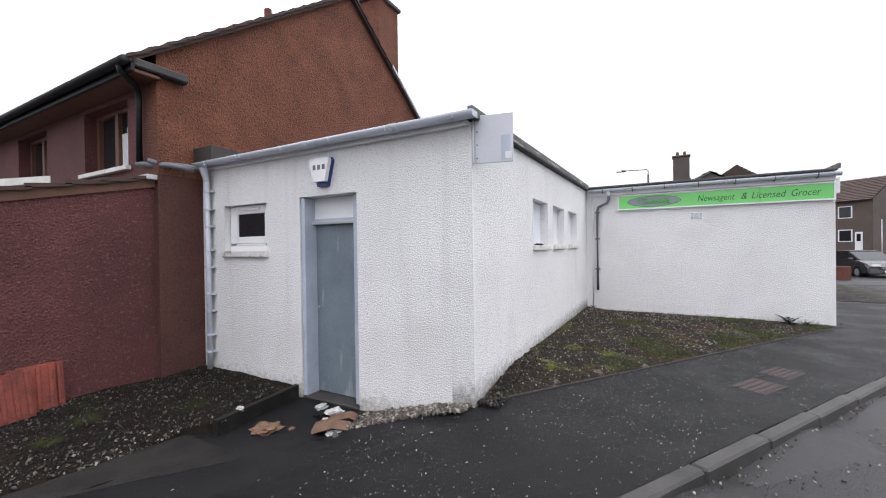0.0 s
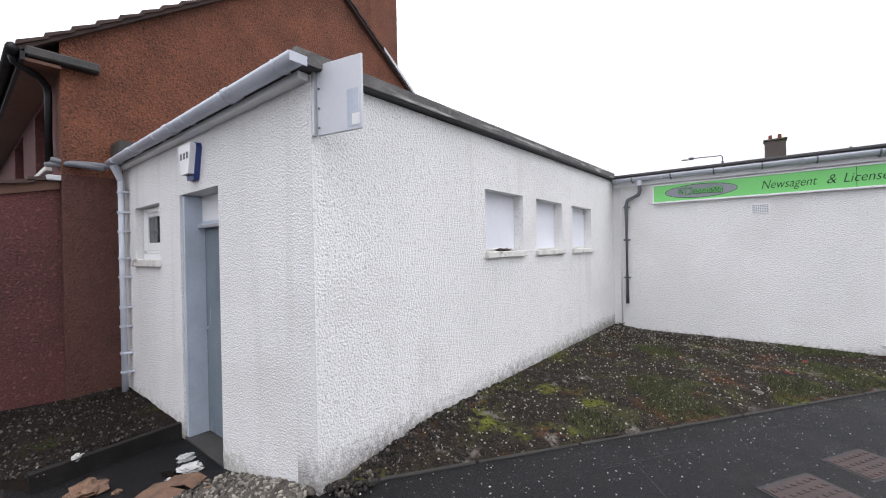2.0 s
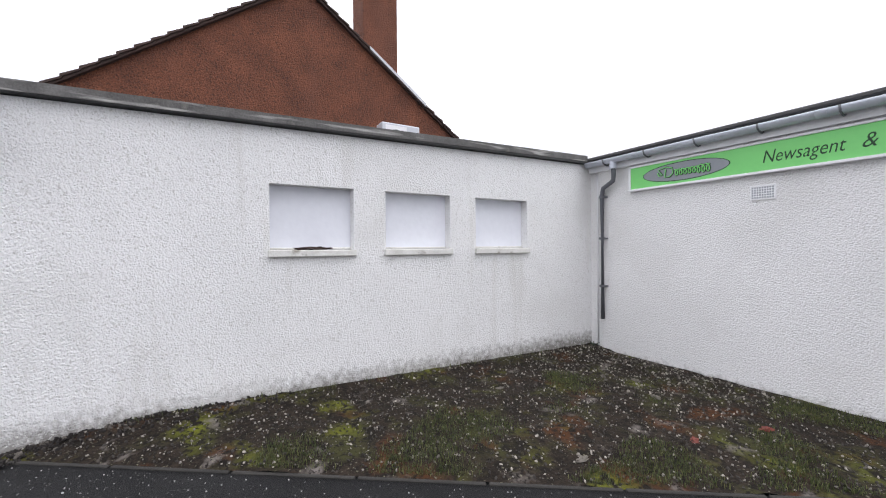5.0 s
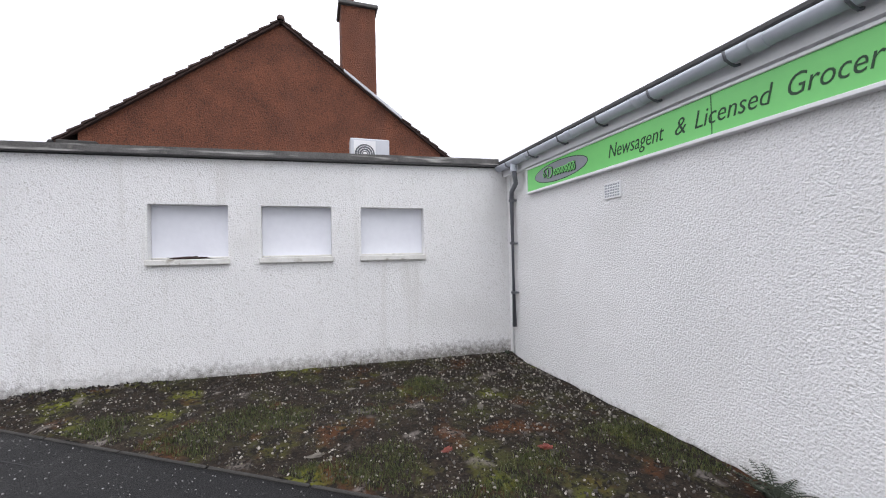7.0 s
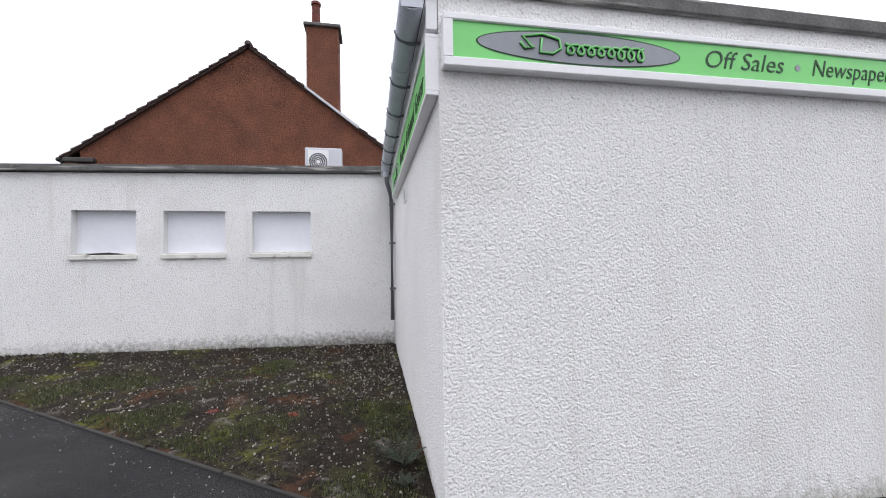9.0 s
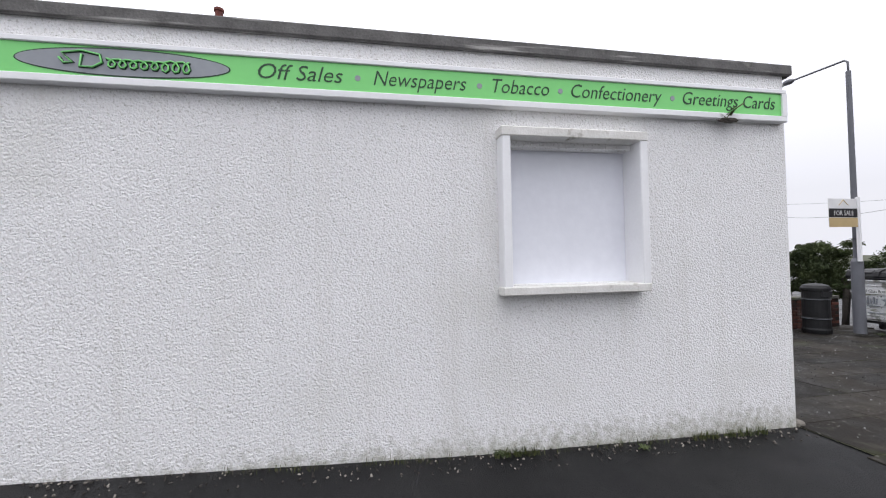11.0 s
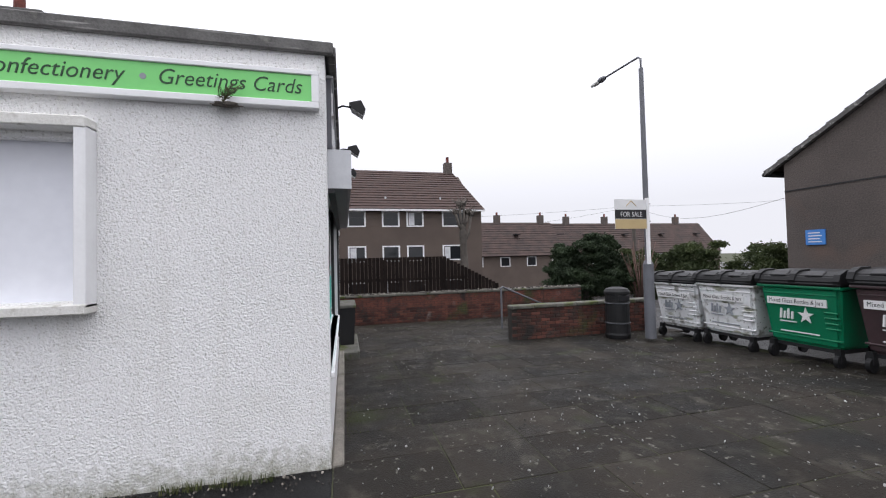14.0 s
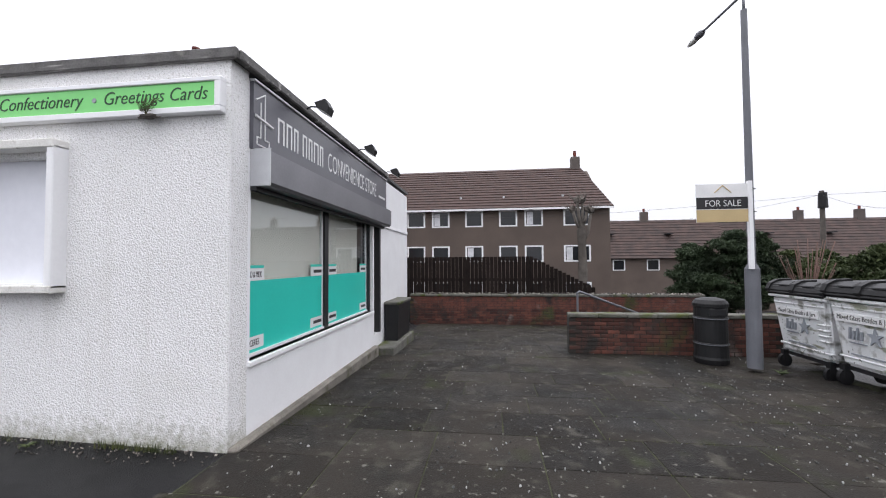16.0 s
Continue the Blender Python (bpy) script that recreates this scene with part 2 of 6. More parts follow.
CARPAINT = mat("dark_metallic_car_paint", (0.12, 0.12, 0.124), (0.10, 0.10, 0.104), 0.24, 2, 60, metal=0.7)
CURTAIN = mat("window_curtain", (0.72, 0.72, 0.74), (0.5, 0.51, 0.54), 0.9, 3, 12)
BLUE = mat("blue_notice", (0.06, 0.22, 0.60), (0.07, 0.25, 0.62), 0.4)
CARD = mat("wet_cardboard", (0.21, 0.125, 0.08), (0.11, 0.065, 0.045), 0.85, 8, 60, 0.3, 60)
IRON = mat("rusty_iron_cover", (0.045, 0.022, 0.020), (0.026, 0.017, 0.016), 0.55, 8, 60, 0.4, 70)
BLUEBOX = mat("blue_plastic", (0.02, 0.05, 0.22), None, 0.4)
TERRACE = mat("far_roof_tile", (0.080, 0.050, 0.043), (0.035, 0.027, 0.025), 0.85, 1.2, 12)
PANELBACK = mat("grey_sign_back", (0.62, 0.64, 0.68), (0.56, 0.58, 0.62), 0.4, 2, 30)
TAN = mat("tan_print", (0.55, 0.42, 0.22), None, 0.5)
LAMPGLASS = mat("lamp_lens", (0.75, 0.75, 0.72), None, 0.2)
layer(SOIL, (0.060, 0.026, 0.012), 2.1, 0.57, 0.1, 11)
layer(SOIL, (0.115, 0.125, 0.014), 1.6, 0.57, 0.18, 23)
layer(SOIL, (0.13, 0.115, 0.105), 3.0, 0.62, 0.08, 31)
layer(SOIL, (0.012, 0.010, 0.008), 11.0, 0.52, 0.1, 5)
layer(SOIL, (0.010, 0.008, 0.007), 30.0, 0.54, 0.1, 9)
layer(SOIL, (0.15, 0.14, 0.10), 42.0, 0.64, 0.06, 15)
layer(BRICK, (0.22, 0.19, 0.175), 1.6, 0.64, 0.14, 4)
layer(BRICK, (0.05, 0.055, 0.018), 1.5, 0.6, 0.12, 14)
layer(BRICK, (0.02, 0.018, 0.016), 1.4, 0.56, 0.12, 9)
layer(SOIL2, (0.012, 0.010, 0.009), 3.0, 0.5, 0.15, 2)
layer(SLAB, (0.03, 0.034, 0.016), 1.7, 0.6, 0.12, 7)
layer(ASPHALT, (0.02, 0.02, 0.02), 0.5, 0.52, 0.2, 3)
layer(ASPHALT, (0.05, 0.05, 0.05), 95, 0.66, 0.05, 3)
layer(REDCAST, (0.085, 0.036, 0.024), 20, 0.56, 0.12, 8)
layer(REDCAST, (0.15, 0.065, 0.045), (1.4, 1.4, 0.35), 0.56, 0.3, 18)
layer(REDWALL, (0.19, 0.064, 0.06), 26, 0.58, 0.1, 12)
layer(ROUGHCAST, (0.60, 0.59, 0.565), 48, 0.57, 0.1, 6)
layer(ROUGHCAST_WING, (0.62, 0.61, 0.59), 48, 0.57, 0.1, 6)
layer(ROUGHCAST, (0.74, 0.735, 0.71), 0.9, 0.55, 0.2, 2)
layer(ROUGHCAST, (0.71, 0.70, 0.67), (6.0, 6.0, 0.45), 0.55, 0.35, 12)
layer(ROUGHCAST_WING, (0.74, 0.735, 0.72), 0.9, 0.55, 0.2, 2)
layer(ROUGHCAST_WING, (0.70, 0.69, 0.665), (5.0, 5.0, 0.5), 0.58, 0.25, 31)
layer(ROUGHCAST_SIDE, (0.62, 0.61, 0.59), 48, 0.57, 0.1, 6)
layer(ROUGHCAST_SIDE, (0.76, 0.755, 0.74), 0.9, 0.57, 0.2, 2)
layer(REDWALL, (0.17, 0.12, 0.12), 60, 0.67, 0.05, 6)
layer(REDCAST, (0.34, 0.17, 0.11), 55, 0.66, 0.05, 6)
layer(SLAB, (0.017, 0.0165, 0.0155), 0.8, 0.52, 0.15, 17)
layer(BINWHITE, (0.30, 0.31, 0.24), (3.0, 3.0, 9.0), 0.6, 0.08, 21)
layer(BINWHITE, (0.10, 0.10, 0.09), 22, 0.64, 0.05, 27)
layer(STEELDOOR, (0.34, 0.37, 0.40), (9.0, 9.0, 1.2), 0.6, 0.12, 3)
layer(FLASH, (0.42, 0.41, 0.39), (14.0, 1.1, 14.0), 0.6, 0.1, 8)
layer(SLAB, (0.13, 0.125, 0.11), 16.0, 0.65, 0.05, 19)
layer(SLAB, (0.17, 0.165, 0.15), 38.0, 0.70, 0.04, 29)


def glass(name, tint=(0.9, 0.95, 0.95)):
    m = bpy.data.materials.new(name)
    m.use_nodes = True
    n, l = m.node_tree.nodes, m.node_tree.links
    p = n["Principled BSDF"]
    p.inputs["Base Color"].default_value = (*tint, 1)
    p.inputs["Transmission Weight"].default_value, p.inputs["Roughness"].default_value, p.inputs["IOR"].default_value = 1.0, 0.02, 1.45
    return m


GLASS = glass("shop_glass")


# ---------------------------------------------------------------- mesh helpers
def obj(name, bm, material, parent=None, label=""):
    me = bpy.data.meshes.new(name)
    bm.normal_update()
    bm.to_mesh(me)
    bm.free()
    me.materials.append(material)
    ob = new(name, me)
    if parent is not None:
        ob.parent = parent
    if label:
        ob["label"] = label
    return ob


def part(name, bm, material, parent, label=""):
    return obj(name, bm, material, parent, label)


def thing(name, x, y, z, rz=0, label="", category="", group="", kind=""):
    e = new(name)
    e.matrix_basis = pose(x, y, z, 0, 0, rz)
    return tagged(e, label, category, group, kind)


def box(x0, y0, z0, x1, y1, z1, bevel=0.0, bm=None, seg=1):
    own = bm is None
    b = bmesh.new()
    bmesh.ops.create_cube(b, size=1, matrix=Matrix.LocRotScale(((x0 + x1) / 2, (y0 + y1) / 2, (z0 + z1) / 2), None, (abs(x1 - x0), abs(y1 - y0), abs(z1 - z0))))
    if bevel:
        bmesh.ops.bevel(b, geom=list(b.edges), offset=bevel, segments=seg, affect="EDGES", profile=0.5)
    if own:
        return b
    add_to(bm, b)
    return bm


def add_to(bm, other):
    tmp = bpy.data.meshes.new("tmp")
    other.to_mesh(tmp)
    other.free()
    bm.from_mesh(tmp)
    bpy.data.meshes.remove(tmp)


def cyl(a, b, r, r2=None, n=12, bm=None):
    a, b = Vector(a), Vector(b)
    own = bm is None
    bm = bm or bmesh.new()
    d = b - a
    m = Matrix.Translation((a + b) / 2) @ d.to_track_quat("Z", "Y").to_matrix().to_4x4()
    bmesh.ops.create_cone(bm, cap_ends=True, segments=n, radius1=r, radius2=r if r2 is None else r2, depth=d.length, matrix=m)
    return bm


def tube(points, r, n=10, bm=None):
    """A bent round pipe through the points."""
    bm = bm or bmesh.new()
    pts = [Vector(p) for p in points]
    rings = []
    for i, p in enumerate(pts):
        d = (pts[min(i + 1, len(pts) - 1)] - pts[max(i - 1, 0)]).normalized()
        q = d.to_track_quat("Z", "Y").to_matrix()
        rings.append([bm.verts.new(p + q @ Vector((r * math.cos(2 * math.pi * k / n), r * math.sin(2 * math.pi * k / n), 0))) for k in range(n)])
    for a, b in zip(rings, rings[1:]):
        for k in range(n):
            bm.faces.new((a[k], a[(k + 1) % n], b[(k + 1) % n], b[k]))
    bm.faces.new(rings[0][::-1])
    bm.faces.new(rings[-1])
    for f in bm.faces:
        f.smooth = True
    return bm


def prism(poly, axis, a, b):
    """A polygon of (u, v) swept along an axis from a to b. axis x: (y, z); y: (x, z); z: (x, y)."""
    bm = bmesh.new()

    def at(u, v, w):
        return {"x": (w, u, v), "y": (u, w, v), "z": (u, v, w)}[axis]
    lo = [bm.verts.new(at(u, v, a)) for u, v in poly]
    hi = [bm.verts.new(at(u, v, b)) for u, v in poly]
    n = len(poly)
    bm.faces.new(lo)
    bm.faces.new(hi[::-1])
    for i in range(n):
        bm.faces.new((lo[i], hi[i], hi[(i + 1) % n], lo[(i + 1) % n]))
    bmesh.ops.recalc_face_normals(bm, faces=list(bm.faces))
    return bm


def wall_mesh(p0, p1, z0, z1, thick, holes=(), top=None):
    """A wall from p0 to p1 (x, y), its outer face on that line, thickness to the left of it, with openings (u0, u1, z0, z1) cut right through."""
    p0, p1 = Vector((*p0, 0)), Vector((*p1, 0))
    d = (p1 - p0)
    length = d.length
    d.normalize()
    n = Vector((-d.y, d.x, 0)) * thick
    us = sorted({0.0, length, *[h[0] for h in holes], *[h[1] for h in holes]})
    zs = sorted({z0, z1, *[h[2] for h in holes], *[h[3] for h in holes]})
    bm = bmesh.new()

    def lift(u, z):
        return z + (top(u / length) if top and z == z1 else 0)
    F = [[bm.verts.new(p0 + d * u + Vector((0, 0, lift(u, z)))) for z in zs] for u in us]
    B = [[bm.verts.new(p0 + d * u + n + Vector((0, 0, lift(u, z)))) for z in zs] for u in us]

    def solid(i, k):
        if not (0 <= i < len(us) - 1 and 0 <= k < len(zs) - 1):
            return False
        u, z = (us[i] + us[i + 1]) / 2, (zs[k] + zs[k + 1]) / 2
        return not any(h[0] < u < h[1] and h[2] < z < h[3] for h in holes)
    for i in range(len(us) - 1):
        for k in range(len(zs) - 1):
            if not solid(i, k):
                continue
            bm.faces.new((F[i][k], F[i + 1][k], F[i + 1][k + 1], F[i][k + 1]))
            bm.faces.new((B[i][k], B[i][k + 1], B[i + 1][k + 1], B[i + 1][k]))
            if not solid(i - 1, k):
                bm.faces.new((F[i][k], F[i][k + 1], B[i][k + 1], B[i][k]))
            if not solid(i + 1, k):
                bm.faces.new((F[i + 1][k], B[i + 1][k], B[i + 1][k + 1], F[i + 1][k + 1]))
            if not solid(i, k - 1):
                bm.faces.new((F[i][k], B[i][k], B[i + 1][k], F[i + 1][k]))
            if not solid(i, k + 1):
                bm.faces.new((F[i][k + 1], F[i + 1][k + 1], B[i + 1][k + 1], B[i][k + 1]))
    return bm


def text_bm(body, size, width=None, shear=0.0, align="LEFT", depth=0.002):
    """Built-in lettering as a mesh in its own xy plane; width: the length that it is brought to."""
    c = bpy.data.curves.new("lettering", "FONT")
    c.body, c.size, c.shear, c.extrude, c.align_x, c.resolution_u, c.offset = body, size, shear, depth, "LEFT", 3, -0.007 * size
    o = new("lettering", c)
    bpy.context.view_layer.update()
    me = bpy.data.meshes.new_from_object(o.evaluated_get(bpy.context.evaluated_depsgraph_get()))
    bpy.data.objects.remove(o)
    bpy.data.curves.remove(c)
    bm = bmesh.new()
    bm.from_mesh(me)
    bpy.data.meshes.remove(me)
    if bm.verts:
        xs = [v.co.x for v in bm.verts]
        lo, w = min(xs), max(xs) - min(xs)
        k = (width / w) if width else 1
        sh = {"LEFT": 0, "CENTER": 0.5}[align] * w * k
        for v in bm.verts:
            v.co.x = (v.co.x - lo) * k - sh
    return bm


def letter(name, body, size, m, parent, material, width=None, shear=0.0, align="LEFT", label=""):
    def span(s):
        b = text_bm(s, size, None, shear)
        w = max(v.co.x for v in b.verts) if b.verts else 0.0
        b.free()
        return w
    full = span(body)
    k = width / full if width else 1.0
    off = {"LEFT": 0, "CENTER": 0.5}[align] * full * k
    done = ""
    for word in body.split(" "):
        if word:
            own = span(word)
            start = span(done + word) - own
            bm = text_bm(word, size, own * k, shear)
            bm.transform(m @ Matrix.Translation((start * k - off, 0, 0)))
            part(name, bm, material, parent, label)
        done += word + " "


def facing(origin, right, up=(0, 0, 1)):
    """The pose of a flat thing: its x along right, its y along up."""
    r, u = Vector(right).normalized(), Vector(up).normalized()
    w = r.cross(u)
    return Matrix(((r.x, u.x, w.x, origin[0]), (r.y, u.y, w.y, origin[1]), (r.z, u.z, w.z, origin[2]), (0, 0, 0, 1)))


def step(a, b, v):
    t = max(0.0, min(1.0, (v - a) / (b - a)))
    return t * t * (3 - 2 * t)


def lerp_list(v, pts):
    if v <= pts[0][0]:
        return pts[0][1]
    for (a, p), (b, q) in zip(pts, pts[1:]):
        if v <= b:
            return p + (q - p) * (v - a) / (b - a)
    return pts[-1][1]


KERB0, KERB1 = (-0.07, 2.85), (2.12, 6.25)


def kerb_side(x, y):
    """Metres to the road side of the kerb line."""
    dx, dy = KERB1[0] - KERB0[0], KERB1[1] - KERB0[1]
    return ((x - KERB0[0]) * dy - (y - KERB0[1]) * dx) / math.hypot(dx, dy)


def soil_side(x, y):
    """Metres to the pavement side of the planted strip's edge."""
    dx, dy = 2.52 + 1.62, 9.84 - 3.73
    return ((x + 1.62) * dy - (y - 3.73) * dx) / math.hypot(dx, dy)


def paving_z(x, y):
    z = lerp_list(y, ((3.5, -0.02), (10.6, -0.15), (14, -0.3), (17, -0.36), (24, -0.36)))
    z += 0.038 * max(-9.2, min(0, x - 3)) * step(11, 17, y)
    z -= 0.33 * step(-1.6, -3.3, x) * (1 - step(3.6, 5, y))
    return z


def land_z(x, y):
    """The one sheet of ground: pavement level near the shop, lower road, falling away behind the wall and the fence."""
    z = paving_z(x, y) - 0.05
    z -= 0.11 * step(0.0, 0.12, kerb_side(x, y)) * (1 - step(8, 12, y))
    z -= 3.6 * step(-6.5, -15, x) * step(10, 16, y)
    z -= 2.2 * step(24.5, 34, y) * step(1, -4, x) * (1 - step(-6.5, -15, x))
    return z


# ---------------------------------------------------------------- ground
def grid_sheet(xs, ys, zf, keep=None):
    bm = bmesh.new()
    v = [[bm.verts.new((x, y, zf(x, y))) for y in ys] for x in xs]
    for i in range(len(xs) - 1):
        for k in range(len(ys) - 1):
            if keep is None or keep((xs[i] + xs[i + 1]) / 2, (ys[k] + ys[k + 1]) / 2):
                bm.faces.new((v[i][k], v[i + 1][k], v[i + 1][k + 1], v[i][k + 1]))
    bm.normal_update()
    return bm


def steps(a, b, n):
    return [a + (b - a) * i / n for i in range(n + 1)]


tagged(obj("ground", grid_sheet([-900, -200, -60] + steps(-35, 30, 130) + [60, 200, 900], [-900, -200, -40] + steps(-15, 50, 130) + [90, 200, 900], land_z), ROADM),
       "dark wet asphalt road and rough land beyond", "ground", kind="structure")

KD = Vector((KERB1[0] - KERB0[0], KERB1[1] - KERB0[1], 0)).normalized()
KN = Vector((KD.y, -KD.x, 0))


def on_kerb(s, t):
    return Vector((*KERB0, 0)) + KD * s + KN * t


def pavement_sheet():
    bm = bmesh.new()
    ss, ts = steps(-10, 26, 60), [-13 + 0.5 * i for i in range(26)] + [-0.12]
    g = [[None] * len(ts) for _ in ss]
    for i, s in enumerate(ss):
        for k, t in enumerate(ts):
            p = on_kerb(s, t)
            g[i][k] = bm.verts.new((p.x, p.y, paving_z(p.x, p.y)))
    for i in range(len(ss) - 1):
        for k in range(len(ts) - 1):
            c = (g[i][k].co + g[i + 1][k + 1].co) / 2
            if c.x > -6.1 and c.y < 24:
                bm.faces.new((g[i][k], g[i][k + 1], g[i + 1][k + 1], g[i + 1][k]))
    bmesh.ops.recalc_face_normals(bm, faces=list(bm.faces))
    if sum(f.normal.z for f in bm.faces) < 0:
        bmesh.ops.reverse_faces(bm, faces=list(bm.faces))
    return bm


pavement = tagged(obj("pavement", pavement_sheet(), ASPHALT), "black wet asphalt pavement with pale grit", "pavement", kind="structure")
rng = random.Random(4)


def edge_x(y):
    return -1.62 + (y - 3.73) * 0.678


def soil_front():
    bm = bmesh.new()
    rows = []
    for y in steps(3.58, 10.55, 72):
        x1 = max(-1.69, edge_x(y))
        row = []
        for k in range(41):
            f = k / 40
            x = -1.72 + (x1 + 1.72) * f
            z = paving_z(x, y) + 0.012 + (0.06 + 0.06 * step(0.5, 0, x + 1.7)) * step(3.5, 4.9, y) * (1 - f ** 3) + 0.045 * noise.noise(Vector((x * 1.7, y * 1.7, 0))) * (1 - f ** 6) * step(0, 0.8, min(x + 1.7, 10.55 - y)) + 0.02 * noise.noise(Vector((x * 7, y * 7, 3)))
            row.append(bm.verts.new((x, y, z)))
        rows.append(row)
    for a, b in zip(rows, rows[1:]):
        for k in range(40):
            bm.faces.new((a[k], a[k + 1], b[k + 1], b[k]))
    for f in bm.faces:
        f.smooth = True
    return bm


tagged(obj("soil_bed", soil_front(), SOIL), "mossy bare soil strip with small stones against the white walls", "soil", kind="structure")


def soil_edge_left(y):
    return lerp_list(y, ((-3, -5.9), (0.5, -4.78), (1.2, -4.5), (2.28, -4.35), (2.42, -4.12), (3.55, -4.2)))


def left_top(x, y):
    return -0.21 - 0.125 * step(2.7, 2.1, y) * step(-5.6, -4.5, x) + 0.03 * noise.noise(Vector((x * 2, y * 2, 5))) + 0.015 * noise.noise(Vector((x * 8, y * 8, 5)))


def soil_left():
    bm = bmesh.new()
    rows = []
    for y in steps(-3, 3.58, 60):
        x1 = soil_edge_left(y)
        row = []
        for k in range(31):
            f = k / 30
            x = -6.35 + (x1 + 6.35) * f
            z = left_top(x, y) if k < 30 else paving_z(x, y) - 0.04
            row.append(bm.verts.new((x, y, z)))
        rows.append(row)
    for a, b in zip(rows, rows[1:]):
        for k in range(30):
            bm.faces.new((a[k], a[k + 1], b[k + 1], b[k]))
    for f in bm.faces:
        f.smooth = True
    return bm


tagged(obj("soil_bed", soil_left(), SOIL2), "dark stony soil patch beside the grey door", "soil", kind="structure")

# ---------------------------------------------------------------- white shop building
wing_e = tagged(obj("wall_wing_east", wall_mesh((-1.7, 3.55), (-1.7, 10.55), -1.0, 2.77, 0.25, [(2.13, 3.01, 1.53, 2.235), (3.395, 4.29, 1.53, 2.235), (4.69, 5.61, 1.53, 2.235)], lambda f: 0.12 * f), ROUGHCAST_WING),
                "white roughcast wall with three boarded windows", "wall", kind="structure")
wing_s = tagged(obj("wall_wing_front", wall_mesh((-6.2, 3.55), (-1.95, 3.55), -1.0, 2.78, 0.25, [(0.53, 1.46, 1.5, 2.18), (2.09, 3.03, -0.999, 2.2)]), ROUGHCAST),
                "white roughcast wall with a grey door and small window", "wall", kind="structure")
shop_s = tagged(obj("wall_shop_side", wall_mesh((-1.7, 10.55), (2.71, 10.55), -1.0, 2.94, 0.25), ROUGHCAST_SIDE), "white roughcast wall under a green sign", "wall", kind="structure")
shop_e = tagged(obj("wall_shop_east", wall_mesh((2.96, 10.55), (2.96, 16.97), -1.0, 2.98, 0.25, [(3.62, 4.78, 1.05, 2.2)]), ROUGHCAST), "white roughcast wall with a boarded window", "wall", kind="structure")
shop_n = tagged(obj("wall_shop_front", wall_mesh((2.71, 16.97), (-4.04, 16.97), -1.2, 2.92, 0.25, [(0.04, 3.78, 0.33, 2.2), (3.86, 4.2, -0.12, 2.1)]), WHITE), "white painted shop front wall", "wall", kind="structure")
shop_w = tagged(obj("wall_shop_west", wall_mesh((-4.04, 16.72), (-4.04, 10.55), -1.2, 2.98, 0.25), ROUGHCAST), "white roughcast back wall", "wall", kind="structure")
wing_w = tagged(obj("wall_wing_west", wall_mesh((-6.2, 10.55), (-6.2, 3.8), -1.0, 2.78, 0.25, (), lambda f: 0.12 * (1 - f)), ROUGHCAST), "white roughcast wall against the house", "wall", kind="structure")
tagged(obj("floor", box(-4.0, 10.7, -0.32, 2.8, 16.8, -0.28), KERB), "plain shop floor", "floor", kind="structure")
tagged(obj("ceiling", box(-3.7, 10.85, 2.7, 2.6, 16.7, 2.74), WHITE), "white shop ceiling", "ceiling", kind="structure")

roof_w = tagged(obj("roof_wing", prism([(3.44, 2.78), (10.55, 2.90), (10.55, 2.98), (3.44, 2.86)], "x", -6.2, -1.63), FELT), "flat felted roof of the low wing", "roof", kind="structure")
tagged(obj("trim", prism([(3.40, 2.785), (10.38, 2.925), (10.38, 3.015), (3.40, 2.875)], "x", -1.67, -1.62), FLASH), "weathered grey roof edge flashing", "trim", kind="structure")
roof_s = tagged(obj("roof_shop", prism([(10.461, 2.943), (11.6, 2.985), (16.99, 2.985), (16.99, 3.04), (11.6, 3.04), (10.461, 2.972)], "x", -4.08, 2.95), FELT), "flat felted shop roof", "roof", kind="structure")
tagged(obj("trim", box(2.955, 10.40, 2.965, 3.005, 17.04, 3.065, 0.01), FLASH), "weathered grey felt roof edge", "trim", kind="structure")
tagged(obj("trim", box(-1.62, 10.37, 2.925, 2.953, 10.459, 2.968, 0.01), FELT), "dark felt roof edge above the gutter", "trim", kind="structure")
tagged(obj("trim", box(-1.9, 16.99, 2.965, 2.953, 17.06, 3.06, 0.012), FLASH), "dark felt roof edge above the shop sign", "trim", kind="structure")
tagged(obj("trim", box(-1.68, 10.48, 2.745, 2.95, 10.546, 2.92), WHITE), "white fascia board behind the gutter", "trim", kind="structure")
tagged(obj("trim", box(-6.15, 3.47, 2.73, -1.72, 3.546, 2.775), WHITE), "white fascia board behind the gutter", "trim", kind="structure")


def boarded_window(y0, y1, x, group):
    w = thing("boarded_window", x, (y0 + y1) / 2, 1.53, label="white boarded up window with a chipped painted sill", category="window", group=group)
    h = (y1 - y0) / 2
    part("board", box(-0.16, -h + 0.002, 0.02, -0.13, h - 0.002, 0.703), BOARD, w)
    part("sill", box(-0.13, -h - 0.02, -0.055, 0.045, h + 0.02, 0.018, 0.008), SILL, w, "chipped cream painted sill")
    part("bead", box(-0.13, -h + 0.002, 0.022, -0.105, h - 0.002, 0.045, 0.004), SILL, w)
    return w


for a, b in ((5.68, 6.56), (6.945, 7.84), (8.24, 9.16)):
    boarded_window(a, b, -1.7, "boarded windows of the wing")

